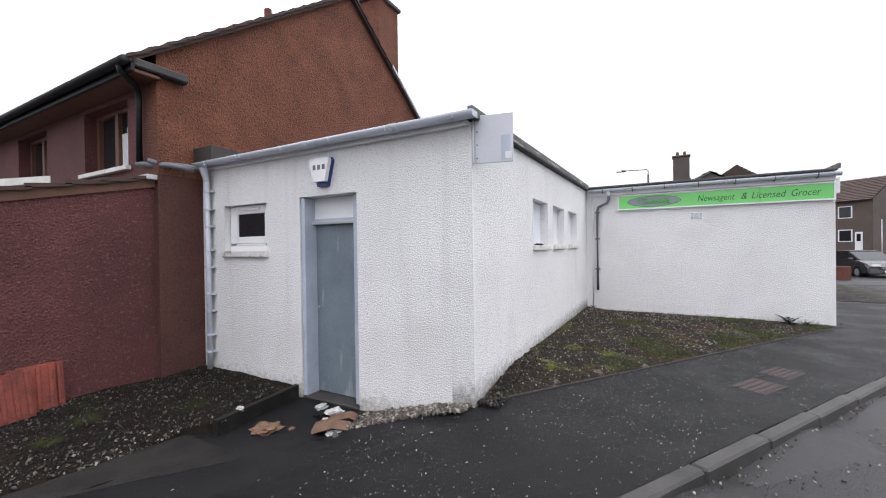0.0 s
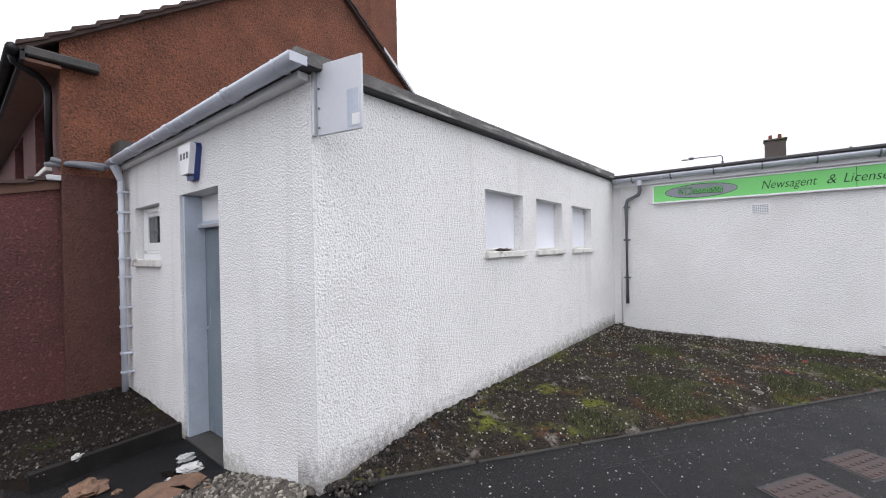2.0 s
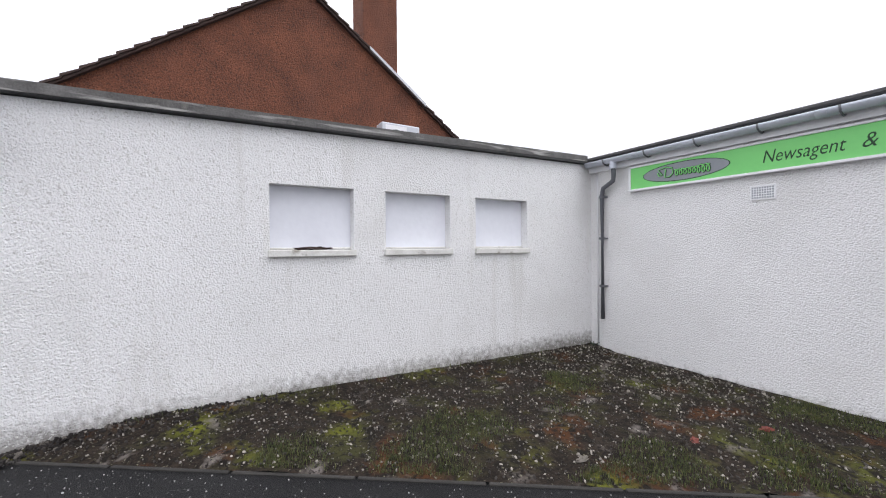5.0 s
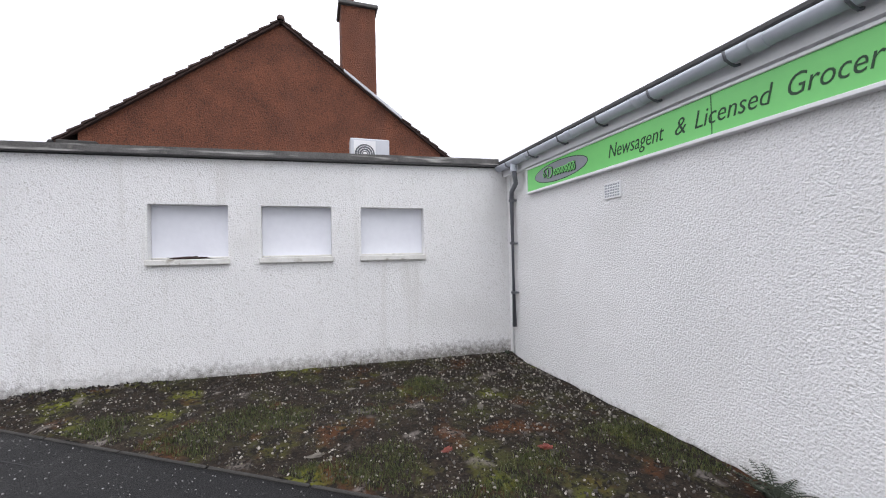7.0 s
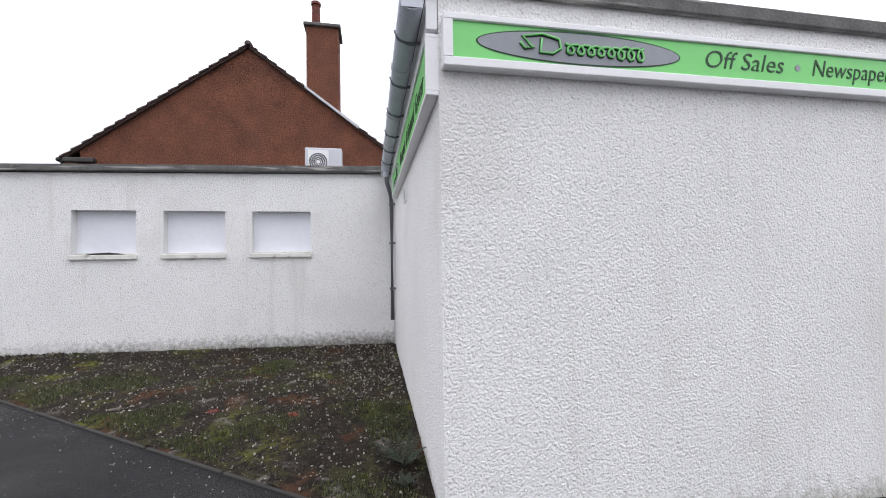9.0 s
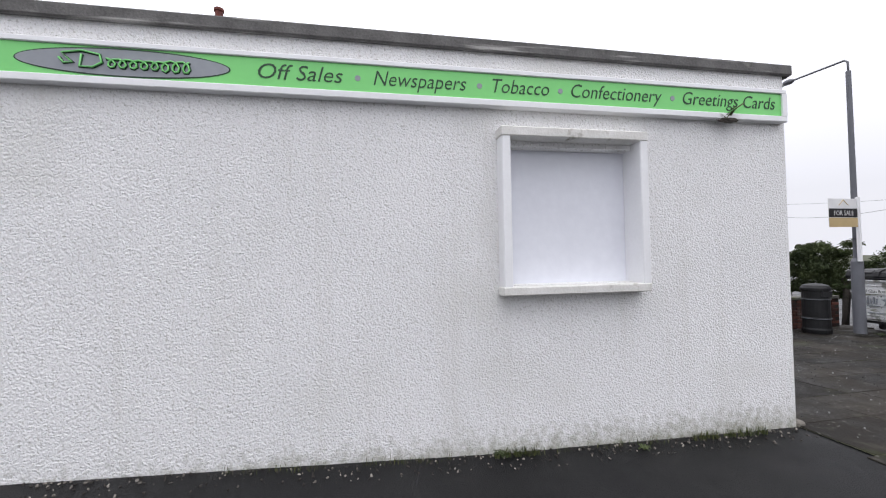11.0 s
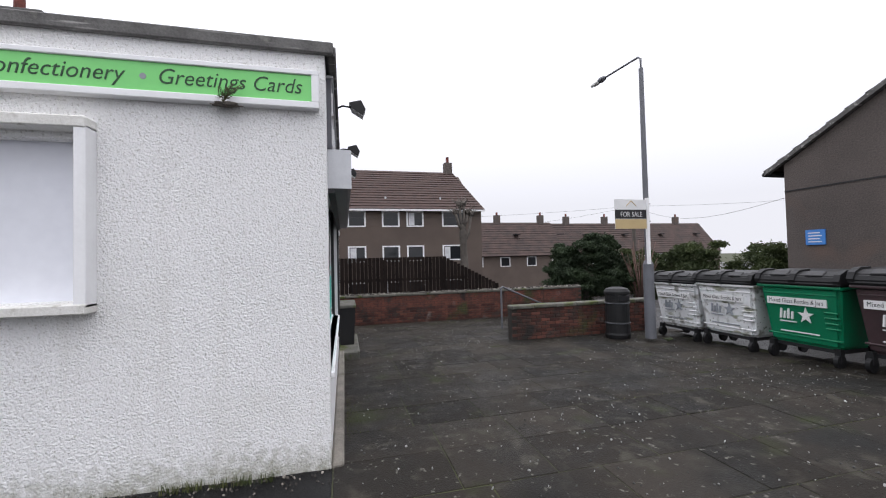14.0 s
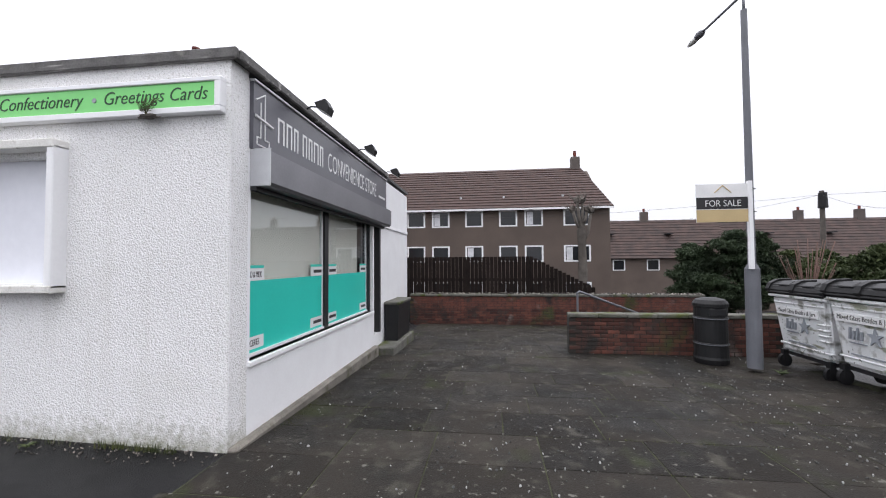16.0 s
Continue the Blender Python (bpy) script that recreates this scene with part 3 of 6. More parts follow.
# door of the wing, in its painted frame
door = thing("metal_door", -3.64, 3.74, -0.36, label="scuffed blue grey steel door in a painted frame, closed", category="door")
part("leaf", box(-0.40, 0.02, 0.05, 0.34, 0.065, 2.22, 0.004), STEELDOOR, door)
part("frame", box(-0.46, -0.17, -0.2, -0.40, 0.07, 2.55), FRAMEPAINT, door, "blue grey painted jamb")
part("frame", box(0.34, -0.10, -0.2, 0.46, 0.07, 2.55), FRAMEPAINT, door, "blue grey painted jamb")
part("head", box(-0.40, -0.02, 2.22, 0.34, 0.07, 2.29, 0.004), FRAMEPAINT, door)
part("transom_panel", box(-0.40, 0.0, 2.29, 0.34, 0.04, 2.555), WHITE, door, "white transom panel")
part("transom_bead", box(-0.44, -0.05, 2.215, 0.44, -0.021, 2.25, 0.004), ALU, door)
part("threshold", box(-0.46, -0.19, -0.12, 0.46, 0.1, 0.04, 0.01), KERB, door, "worn concrete threshold")
part("lock", cyl((-0.36, 0.02, 1.15), (-0.36, 0.0, 1.15), 0.018), ALU, door)

sw = thing("window", -5.205, 3.55, 1.5, label="small white plastic window with a dark pane and vent", category="window")
for a in ((-0.44, 0.08, 0.13, -0.28, 0.14, 0.67), (0.31, 0.08, 0.13, 0.46, 0.14, 0.67), (-0.28, 0.08, 0.13, 0.31, 0.14, 0.23), (-0.28, 0.08, 0.555, 0.31, 0.14, 0.67)):
    part("frame", box(*a, 0.008), WHITE, sw)
part("sash_bead", box(-0.30, 0.07, 0.10, 0.33, 0.10, 0.125, 0.006), WHITE, sw)
part("apron", box(-0.44, 0.075, 0.03, 0.46, 0.14, 0.098), WHITE, sw)
part("vent", box(-0.20, 0.06, 0.60, 0.22, 0.082, 0.64, 0.006), WHITE, sw)
part("pane", box(-0.28, 0.10, 0.23, 0.31, 0.112, 0.555), GLASSDARK, sw, "dark glass pane")
part("sill", box(-0.49, -0.05, -0.06, 0.49, 0.08, 0.03, 0.01), SILL, sw)

# big boarded shop window with a projecting box frame
bw = thing("shop_window", 2.96, 14.745, 1.03, label="large boarded shop window in a projecting white box frame", category="window")
part("board", box(-0.14, -0.575, 0.02, -0.11, 0.575, 1.2), BOARD, bw, "plain white boarding")
part("frame_side", box(-0.16, -0.65, -0.02, 0.13, -0.577, 1.24, 0.008), WHITE, bw)
part("frame_side", box(-0.16, 0.577, -0.02, 0.13, 0.65, 1.24, 0.008), WHITE, bw)
part("frame_head", box(-0.16, -0.66, 1.215, 0.138, 0.65, 1.295, 0.008), SILL, bw, "mossy stained head board")
part("frame_sill", box(-0.16, -0.66, -0.06, 0.138, 0.65, 0.01, 0.008), SILL, bw)


# ---------------------------------------------------------------- signs
def oval(m, w, h, parent):
    bm = bmesh.new()
    bmesh.ops.create_circle(bm, cap_ends=True, segments=48, radius=0.5)
    bm.transform(m @ Matrix.Translation((0, 0, 0.001)) @ Matrix.Diagonal((w, h, 1, 1)))
    part("oval_rim", bm, DARKGREEN, parent, "dark green oval rim")
    bm = bmesh.new()
    bmesh.ops.create_circle(bm, cap_ends=True, segments=48, radius=0.5)
    bm.transform(m @ Matrix.Translation((0, 0, 0.003)) @ Matrix.Diagonal((w - 0.02, h - 0.02, 1, 1)))
    part("oval", bm, OVALGREY, parent, "grey oval panel")
    # a tall loop with a swash, then one coiling line, a bright stroke on a dark outline
    loops = [[(-0.30, 0.05), (-0.28, -0.12), (-0.24, -0.10), (-0.29, 0.22), (-0.20, 0.33), (-0.12, 0.22), (-0.11, -0.05), (-0.15, -0.22), (-0.21, -0.22), (-0.20, 0.20)],
             [(-0.09 + 0.0065 * i + 0.028 * math.sin(i * 0.82), -0.05 + (0.15 + 0.05 * (i > 40)) * math.cos(i * 0.82)) for i in range(62)]]
    for pts in loops:
        for name, rad, lift, material in (("emblem_outline", 0.012, 0.003, DARKGREEN), ("emblem_stroke", 0.007, 0.012, GREENSIGN)):
            b = tube([(u * w, v * h, lift) for u, v in pts], rad * h / 0.22, 6)
            b.transform(m)
            part(name, b, material, parent)


s1 = thing("shop_sign", 0.99, 10.55, 2.36, label="long green grocer sign in a white frame on the roughcast wall", category="sign")
part("panel", box(-1.93, -0.06, 0.03, 1.93, -0.02, 0.335), GREENSIGN, s1, "bright green panel")
part("frame", box(-1.96, -0.075, 0.0, 1.96, 0.0, 0.03, 0.004), WHITE, s1)
part("frame", box(-1.96, -0.075, 0.335, 1.96, 0.0, 0.36, 0.004), WHITE, s1)
part("frame", box(-1.96, -0.075, 0.03, -1.93, 0.0, 0.335), WHITE, s1)
part("frame", box(1.93, -0.075, 0.03, 1.96, 0.0, 0.335), WHITE, s1)
part("panel_joint", box(0.78, -0.0625, 0.03, 0.786, -0.06, 0.335), DARKGREEN, s1)
M1 = facing((-1.19, -0.061, 0.185), (1, 0, 0))
oval(M1, 1.1, 0.25, s1)
for body, a, b in (("Newsagent", 0.67, 1.345), ("&", 1.455, 1.56), ("Licensed", 1.635, 2.2), ("Grocer", 2.285, 2.74)):
    letter("lettering", body, 0.2, facing((a - 0.99, -0.062, 0.115), (1, 0, 0)), s1, DARKGREEN, b - a, 0.28, label="dark green italic lettering")

s2 = thing("shop_sign", 2.96, 13.745, 2.5, label="long weathered green shop sign in a white frame", category="sign")
part("panel", box(0.02, -3.125, 0.055, 0.06, 3.125, 0.265), GREENSIGN, s2, "bright green panel")
part("frame", box(0.0, -3.18, 0.0, 0.075, 3.18, 0.055, 0.006), WHITE, s2)
part("frame", box(0.0, -3.18, 0.265, 0.075, 3.18, 0.305, 0.006), WHITE, s2)
part("frame", box(0.0, -3.18, 0.055, 0.075, -3.125, 0.265), WHITE, s2)
part("frame", box(0.0, 3.125, 0.055, 0.075, 3.18, 0.265), WHITE, s2)
oval(facing((0.061, 11.42 - 13.745, 0.16), (0, 1, 0)), 1.33, 0.2, s2)
for body, a, b in (("Off Sales", 12.27, 12.87), ("Newspapers", 13.1, 13.83), ("Tobacco", 14.05, 14.54), ("Confectionery", 14.74, 15.6), ("Greetings Cards", 15.815, 16.80)):
    letter("lettering", body, 0.165, facing((0.062, a - 13.745, 0.115), (0, 1, 0)), s2, DARKGREEN, b - a, 0.25, label="dark green italic lettering")
for y in (12.98, 13.94, 14.64, 15.71):
    b = cyl((0.06, y - 13.745, 0.16), (0.063, y - 13.745, 0.16), 0.022)
    part("dot", b, OVALGREY, s2, "small grey dot")

s3 = thing("shop_sign", 0.43, 16.97, 2.28, label="charcoal convenience store sign with white lettering", category="sign")
part("panel", box(-2.3, 0.0, 0.0, 2.27, 0.04, 0.62), SIGNGREY, s3)
part("frame", box(-2.31, 0.0, 0.62, 2.28, 0.06, 0.645, 0.004), ALU, s3, "pale metal edge strip")
R3 = (-1, 0, 0)
letter("lettering", "CONVENIENCE STORE", 0.36, facing((0.62, 0.043, 0.17), R3), s3, WHITEINK, 2.2, label="white capital lettering")
for a, b in ((0.0, 0.13), (0.17, 0.29), (0.33, 0.43), (0.53, 0.64), (0.68, 0.78), (0.82, 0.95), (0.99, 1.09)):
    for xa, za, xb, zb in ((a, 0, a + 0.028, 0.26), (b - 0.028, 0, b, 0.26), (a + 0.028, 0.232, b - 0.028, 0.26)):
        part("lettering_bar", box(1.86 - xb, 0.041, 0.17 + za, 1.86 - xa, 0.044, 0.17 + zb), WHITEINK, s3)
for xa, za, xb, zb in ((2.02, 0.05, 2.22, 0.05), (2.02, 0.05, 2.02, 0.12), (2.22, 0.05, 2.22, 0.12), (2.09, 0.12, 2.09, 0.56), (2.16, 0.12, 2.16, 0.46), (2.09, 0.56, 2.24, 0.46), (2.22, 0.12, 2.16, 0.12), (2.02, 0.12, 2.09, 0.12)):
    part("emblem_stroke", cyl((xa, 0.043, za), (xb, 0.043, zb), 0.007, n=6), WHITEINK, s3)
part("emblem_stroke", cyl((2.25, 0.044, 0.31), (1.96, 0.044, 0.28), 0.016, n=6), WHITEINK, s3)
part("lettering_bar", box(-2.2, 0.04, 0.2, -1.75, 0.043, 0.24), WHITEINK, s3)

sh = thing("roller_shutter_box", 0.54, 16.97, 1.93, label="grey metal roller shutter housing over the shop windows", category="shutter box")
part("housing", prism([(0.0, 0.0), (0.17, 0.0), (0.2, 0.03), (0.2, 0.32), (0.0, 0.345)], "x", -2.2, 2.14), SHUTTER, sh)
part("end_cap", box(2.14, 0.0, 0.0, 2.148, 0.203, 0.345), ALU, sh, "pale end cap")
part("guide", box(-2.2, 0.0, -0.04, 2.14, 0.06, -0.002), INK, sh, "dark shutter slot")

# shop glazing
STRIP = mat("stained_strip_concrete", (0.24, 0.22, 0.19), (0.10, 0.092, 0.078), 0.85, 4, 60, 0.5, 60, spots=(0.06, 0.06, 0.03), cover=0.56, spot_scale=3)
gl = thing("shop_glazing", 0.82, 16.87, 0.33, label="shop windows with teal vinyl on the lower half", category="shop window")
FILM = mat("beige_blind", (0.88, 0.83, 0.75), (0.82, 0.77, 0.69), 0.8, 1.2, 20)
for a, b in ((0.06, 1.82), (-1.82, -0.06)):
    g = part("pane", box(a, -0.02, 0.03, b, -0.01, 1.84), GLASS, gl)
    g.visible_shadow = False
    part("vinyl", box(a, -0.009, 0.03, b, -0.005, 0.72), TEAL, gl, "teal vinyl sheet")
    part("blind", box(a if a > 0 else a + 0.42, -0.05, 0.6, b, -0.04, 1.84), FILM, gl, "pale beige blind behind the glass")
    for x, z in ((b - 0.36, 0.72), (a + 0.02, 0.72), (b - 0.36, 0.06), (a + 0.02, 0.06)):
        part("vinyl_label", box(x, -0.0045, z, x + 0.34, -0.002, z + 0.12), WHITEINK, gl, "white product label strip")
        part("vinyl_edge", box(x, -0.0045, z + 0.121, x + 0.34, -0.002, z + 0.15), TEAL, gl)
    part("frame", box(a, -0.05, -0.001, b, 0.02, 0.028), WHITE, gl)
    part("frame", box(a, -0.05, 0.03, a + 0.03, 0.0, 1.84), WHITE, gl)
letter("lettering", "BREAD & MILK", 0.09, facing((1.80, -0.0015, 0.75), R3), gl, INK, 0.3)
letter("lettering", "GROCERIES", 0.09, facing((1.80, -0.0015, 0.09), R3), gl, INK, 0.26)
for x in (0.1, -1.76, -0.4):
    part("lettering_bar", box(x, -0.0018, 0.76, x + 0.24, -0.001, 0.80), INK, gl)
    part("lettering_bar", box(x, -0.0018, 0.10, x + 0.24, -0.001, 0.14), INK, gl)
part("mullion", box(-0.06, -0.08, 0.0, 0.06, 0.03, 1.84), INK, gl, "black mullion")
part("mullion", box(-1.9, -0.08, -0.4, -1.82, 0.05, 1.84), INK, gl, "black end post")
part("sill", box(-1.9, -0.08, -0.05, 1.88, 0.13, 0.0, 0.006), WHITE, gl)
sd = thing("shop_door", -1.32, 16.85, -0.12, label="black framed shop door with pale panel, shut", category="door")
part("frame", box(0.10, -0.04, 0, 0.17, 0.06, 2.2), INK, sd)
part("frame", box(-0.17, -0.04, 0, -0.09, 0.15, 2.2), INK, sd)
part("leaf", box(-0.09, -0.03, 0.0, 0.10, 0.01, 2.2), SILL, sd)
part("handle", cyl((0.0, 0.05, 0.9), (0.0, 0.05, 1.4), 0.015), ALU, sd)
st = tagged(obj("doorstep", box(-3.0, 16.972, -0.75, -1.15, 17.35, -0.36, 0.02), COPING), "concrete doorstep of the shop", "step")
tagged(obj("plinth", box(-1.12, 16.972, -0.9, 2.98, 17.07, -0.31, 0.02), STRIP), "stained concrete strip along the shop front", "plinth", kind="structure")
cb = thing("black_crate", -2.35, 16.98, -0.36, label="black plastic bin beside the shop door", category="bin")
part("body", prism([(0.02, 0.0), (0.28, 0.0), (0.31, 0.72), (0.0, 0.72)], "x", -0.55, 0.55), BLACKPL, cb)
part("lid", box(-0.57, -0.0, 0.72, 0.57, 0.33, 0.78, 0.015), COPING, cb, "grey weathered lid")
tagged(obj("trim", box(-4.0, 16.972, 1.93, -1.55, 17.0, 1.99, 0.006), WHITE), "white painted band course on the shop wall", "trim", kind="structure")
# shop interior: plain shelving seen dimly through the glass
for x in (1.4, 0.2, -0.8):
    s = thing("shop_shelf", x, 15.4, -0.28, label="pale empty shop shelving inside", category="shelf")
    part("back_panel", box(-0.5, -0.02, 0, 0.5, 0.02, 2.2), CURTAIN, s)
    for z in (0.2, 0.7, 1.2, 1.7):
        part("shelf", box(-0.5, 0.02, z, 0.5, 0.35, z + 0.03), WHITE, s)


# ---------------------------------------------------------------- gutters and pipes
def gutter_mesh(x0, x1, y, z, r=0.066):
    n = 10
    prof = [(y + r * math.cos(math.pi + math.pi * k / n), z + r * math.sin(math.pi + math.pi * k / n)) for k in range(n + 1)]
    inner = [(y + (r - 0.006) * math.cos(math.pi + math.pi * k / n), z + (r - 0.006) * math.sin(math.pi + math.pi * k / n)) for k in range(n, -1, -1)]
    bm = prism(prof + inner, "x", x0, x1)
    for f in bm.faces:
        f.smooth = len(f.verts) == 4
    return bm


g1 = thing("gutter", -3.8, 3.40, 2.82, label="grey half round gutter along the wing's front eave", category="gutter")
part("channel", gutter_mesh(-2.3, 2.2, 0, 0), PVCGREY, g1)
part("stop_end", box(2.2, -0.06, -0.06, 2.206, 0.06, 0.0), PVCGREY, g1)
for i in range(6):
    x = -2.0 + i * 0.8
    part("bracket", tube([(x, 0.07, 0.0), (x, 0.06, -0.045), (x, 0.0, -0.068), (x, -0.06, -0.045), (x, -0.066, 0.0)], 0.009, 6), PVCGREY, g1)
for x in (-1.3, 0.0, 1.3):
    part("union", gutter_mesh(x - 0.05, x + 0.05, 0, 0, 0.074), PVCGREY, g1, "jointing collar")
d1 = thing("downpipe", -5.95, 3.47, -0.22, label="grey painted downpipe with paired brackets", category="downpipe")
part("pipe", tube([(0, 0, 0), (0, 0, 2.78)], 0.036, 12), PVCGREY, d1)
part("hopper", cyl((0, 0, 2.78), (0, -0.06, 2.98), 0.036, 0.06), PVCGREY, d1)
for z in (0.25, 0.5, 0.85, 1.1, 1.5, 1.75, 2.1, 2.35, 2.62):
    part("clip", cyl((0, 0, z), (0, 0, z + 0.03), 0.046), PVCGREY, d1)
    part("clip_arm", box(-0.07, 0.0, z + 0.004, 0.07, 0.078, z + 0.026), PVCGREY, d1)
part("link_pipe", tube([(-0.02, -0.07, 2.95), (-0.12, -0.22, 2.98), (-0.3, -0.50, 2.99), (-0.33, -0.62, 3.02)], 0.034, 10), GALV, d1, "dark grey link pipe to the house")
g2 = thing("gutter", 0.7, 10.395, 2.888, label="grey half round gutter above the green sign", category="gutter")
part("channel", gutter_mesh(-2.35, 2.3, 0, 0, 0.072), PVCGREY, g2)
part("stop_end", box(2.3, -0.06, -0.06, 2.306, 0.06, 0.0), PVCGREY, g2)
for i in range(7):
    x = -2.0 + i * 0.66
    part("bracket", tube([(x, 0.085, -0.07), (x, 0.04, -0.085), (x, 0.0, -0.078), (x, -0.055, -0.056), (x, -0.075, 0.0)], 0.011, 6), GALV, g2, "grey gutter bracket")
for x in (-1.5, -0.5, 0.5, 1.5):
    part("union", gutter_mesh(x - 0.045, x + 0.045, 0, 0, 0.078), PVCGREY, g2, "jointing collar")
d2 = thing("downpipe", -1.44, 10.49, 0.42, label="dark grey downpipe in the corner of the white walls", category="downpipe")
part("pipe", tube([(0, 0, 0.0), (0, 0, 1.95), (0.03, -0.01, 2.05), (0.24, -0.05, 2.14), (0.27, -0.08, 2.22), (0.27, -0.095, 2.40)], 0.034, 12), GALV, d2)
for z in (0.5, 1.25, 1.9):
    part("clip", cyl((0, 0, z), (0, 0, z + 0.035), 0.044), GALV, d2)
    part("clip_arm", box(-0.06, 0.0, z + 0.004, 0.06, 0.06, z + 0.03), GALV, d2)
part("outlet", cyl((0.27, -0.095, 2.31), (0.27, -0.095, 2.42), 0.05), PVCGREY, d2, "pale grey gutter outlet")
tagged(obj("cable", tube([(-1.55, 10.53, 0.0), (-1.56, 10.53, 1.0), (-1.55, 10.53, 2.2), (-1.56, 10.53, 2.72)], 0.012, 6), WHITE), "thin painted cable down the wall corner", "cable")
vent = thing("wall_vent", 0.65, 10.55, 2.07, label="white plastic grille vent below the green sign", category="vent")
part("frame", box(-0.12, -0.015, 0.0, 0.12, 0.0, 0.17, 0.004), WHITE, vent)
for i in range(9):
    for k in range(5):
        part("slot", box(-0.105 + i * 0.024, -0.0165, 0.02 + k * 0.028, -0.09 + i * 0.024, -0.0149, 0.038 + k * 0.028), OVALGREY, vent)

alarm = thing("alarm_box", -3.66, 3.55, 2.30, label="white and dark blue burglar alarm box", category="alarm")
part("back_plate", prism([(-0.14, 0.34), (0.14, 0.34), (0.16, 0.3), (0.08, 0.0), (-0.08, 0.0), (-0.16, 0.3)], "y", -0.05, 0.0), BLUEBOX, alarm, "dark blue back")
part("cover", prism([(-0.15, 0.33), (0.15, 0.33), (0.155, 0.29), (0.09, 0.05), (-0.09, 0.05), (-0.155, 0.29)], "y", -0.10, -0.05), WHITE, alarm)
for x in (-0.075, 0.0, 0.075):
    part("emblem_stroke", box(x - 0.022, -0.103, 0.19, x + 0.022, -0.1, 0.25), GALV, alarm)
pb = thing("projecting_sign", -1.69, 3.58, 2.36, 12, label="pale grey projecting sign board on a steel strip", category="sign")
part("strip", box(-0.008, -0.03, 0.0, 0.012, 0.0, 0.5), ALU, pb, "steel fixing strip")
part("board", box(0.014, -0.005, 0.0, 0.385, 0.015, 0.47, 0.003), PANELBACK, pb, "faded pale printed board")
for z in (0.05, 0.18, 0.31, 0.44):
    part("rivet", cyl((0.035, -0.012, z), (0.035, -0.005, z), 0.008, n=8), GALV, pb)
part("print_patch", box(0.27, -0.0075, 0.02, 0.36, -0.0055, 0.26), FRAMEPAINT, pb, "faded lilac printing")
part("print_patch", box(0.31, -0.010, 0.03, 0.37, -0.008, 0.1), WHITEINK, pb, "small white printed mark")

# ---------------------------------------------------------------- red roughcast house beside the wing
hs = thing("house", -6.2, 6.93, -0.8, label="red brown roughcast house with tiled gable roof and chimney", category="house")
part("gable_wall", prism([(-3.99, 0), (-3.99, 5.10), (0, 8.02), (3.97, 5.10), (3.97, 0)], "x", -0.3, 0.0), REDCAST, hs, "red brown roughcast gable")
bm = wall_mesh((-12, -3.99), (-0.3, -3.99), 0, 4.8, 0.3, [(9.72, 11.18, 3.62, 4.62), (6.7, 8.15, 3.62, 4.62)])
part("front_wall", bm, REDWALL, hs, "dark red painted roughcast")
# thin overlay that makes the lower end of the gable darker than the rest
part("painted_band", box(-0.1, -3.996, 0, 0.005, -3.2, 3.42), REDBROWN, hs, "dark brown red roughcast on the lower gable")
part("back_wall", box(-12, 3.67, 0, -0.3, 3.97, 4.85), REDCAST, hs)


def house_roof(parent, x0, x1, half, eave_z, ridge_z, over, material, rows=14, thick=0.05):
    """Two slopes of tile courses, each course lapping the one below; ridge along x."""
    for sgn in (-1, 1):
        for i in range(rows):
            f0, f1 = i / rows, (i + 1.12) / rows
            y0, y1 = (half + over) * (1 - f0), (half + over) * (1 - min(1, f1))
            dz = (ridge_z - eave_z) / half
            z0, z1 = ridge_z - dz * y0 + 0.03, ridge_z - dz * y1
            q = [(sgn * y0, z0), (sgn * y1, z1), (sgn * y1, z1 + thick * 0.6), (sgn * y0, z0 + thick)]
            part("tile_course", prism(q, "x", x0, x1), material, parent)
    part("ridge", tube([(x0, 0, ridge_z + 0.04), (x1, 0, ridge_z + 0.04)], 0.09, 10), material, parent)


house_roof(hs, -12, 0.12, 3.99, 5.11, 8.05, 0.38, SLATE, 18)
part("bargeboard", prism([(-4.36, 4.80), (-4.36, 4.86), (0, 8.06), (0, 8.0)], "x", 0.0, 0.09), SLATE, hs, "weathered verge tiles")
part("bargeboard", prism([(4.36, 4.80), (4.36, 4.86), (0, 8.06), (0, 8.0)], "x", 0.0, 0.09), SLATE, hs, "weathered verge tiles")
part("soffit", box(-12, -4.3, 4.70, 0.1, -3.99, 4.74), BROWNWOOD, hs, "brown boarded soffit")
part("fascia", box(-12, -4.34, 4.70, 0.12, -4.3, 4.80), BLACKPL, hs)
part("corbel", box(-0.05, -4.3, 4.76, 0.14, -3.62, 4.88, 0.02), KERB, hs, "grey concrete corbel")
part("corbel", box(-0.05, 3.62, 4.76, 0.14, 4.3, 4.88, 0.02), KERB, hs, "grey concrete corbel")
part("gutter", tube([(-12, -4.40, 4.80), (0.1, -4.40, 4.82)], 0.06, 8), BLACKPL, hs, "black gutter")
part("downpipe", tube([(-0.06, -4.40, 4.80), (-0.07, -4.38, 4.72), (-0.25, -4.14, 4.64), (-0.32, -4.07, 4.57), (-0.34, -4.06, 4.45), (-0.34, -4.06, 3.6)], 0.042, 10), BLACKPL, hs, "black downpipe")
part("link_pipe", tube([(-0.36, -4.08, 3.58), (0.1, -3.9, 3.54), (0.2, -3.62, 3.5)], 0.036, 10), GALV, hs)
ch = part("chimney", box(-1.1, 1.44, 5.6, -0.3, 2.33, 8.95, 0.02), REDCAST, hs, "red roughcast chimney stack")
part("cap", box(-1.17, 1.37, 8.95, -0.23, 2.40, 9.05, 0.02), FLASH, ch)
part("chimney_pot", cyl((-0.6, 1.68, 9.05), (-0.6, 1.68, 9.8), 0.13, 0.11, 14), TERRA, ch, "terracotta chimney pot")
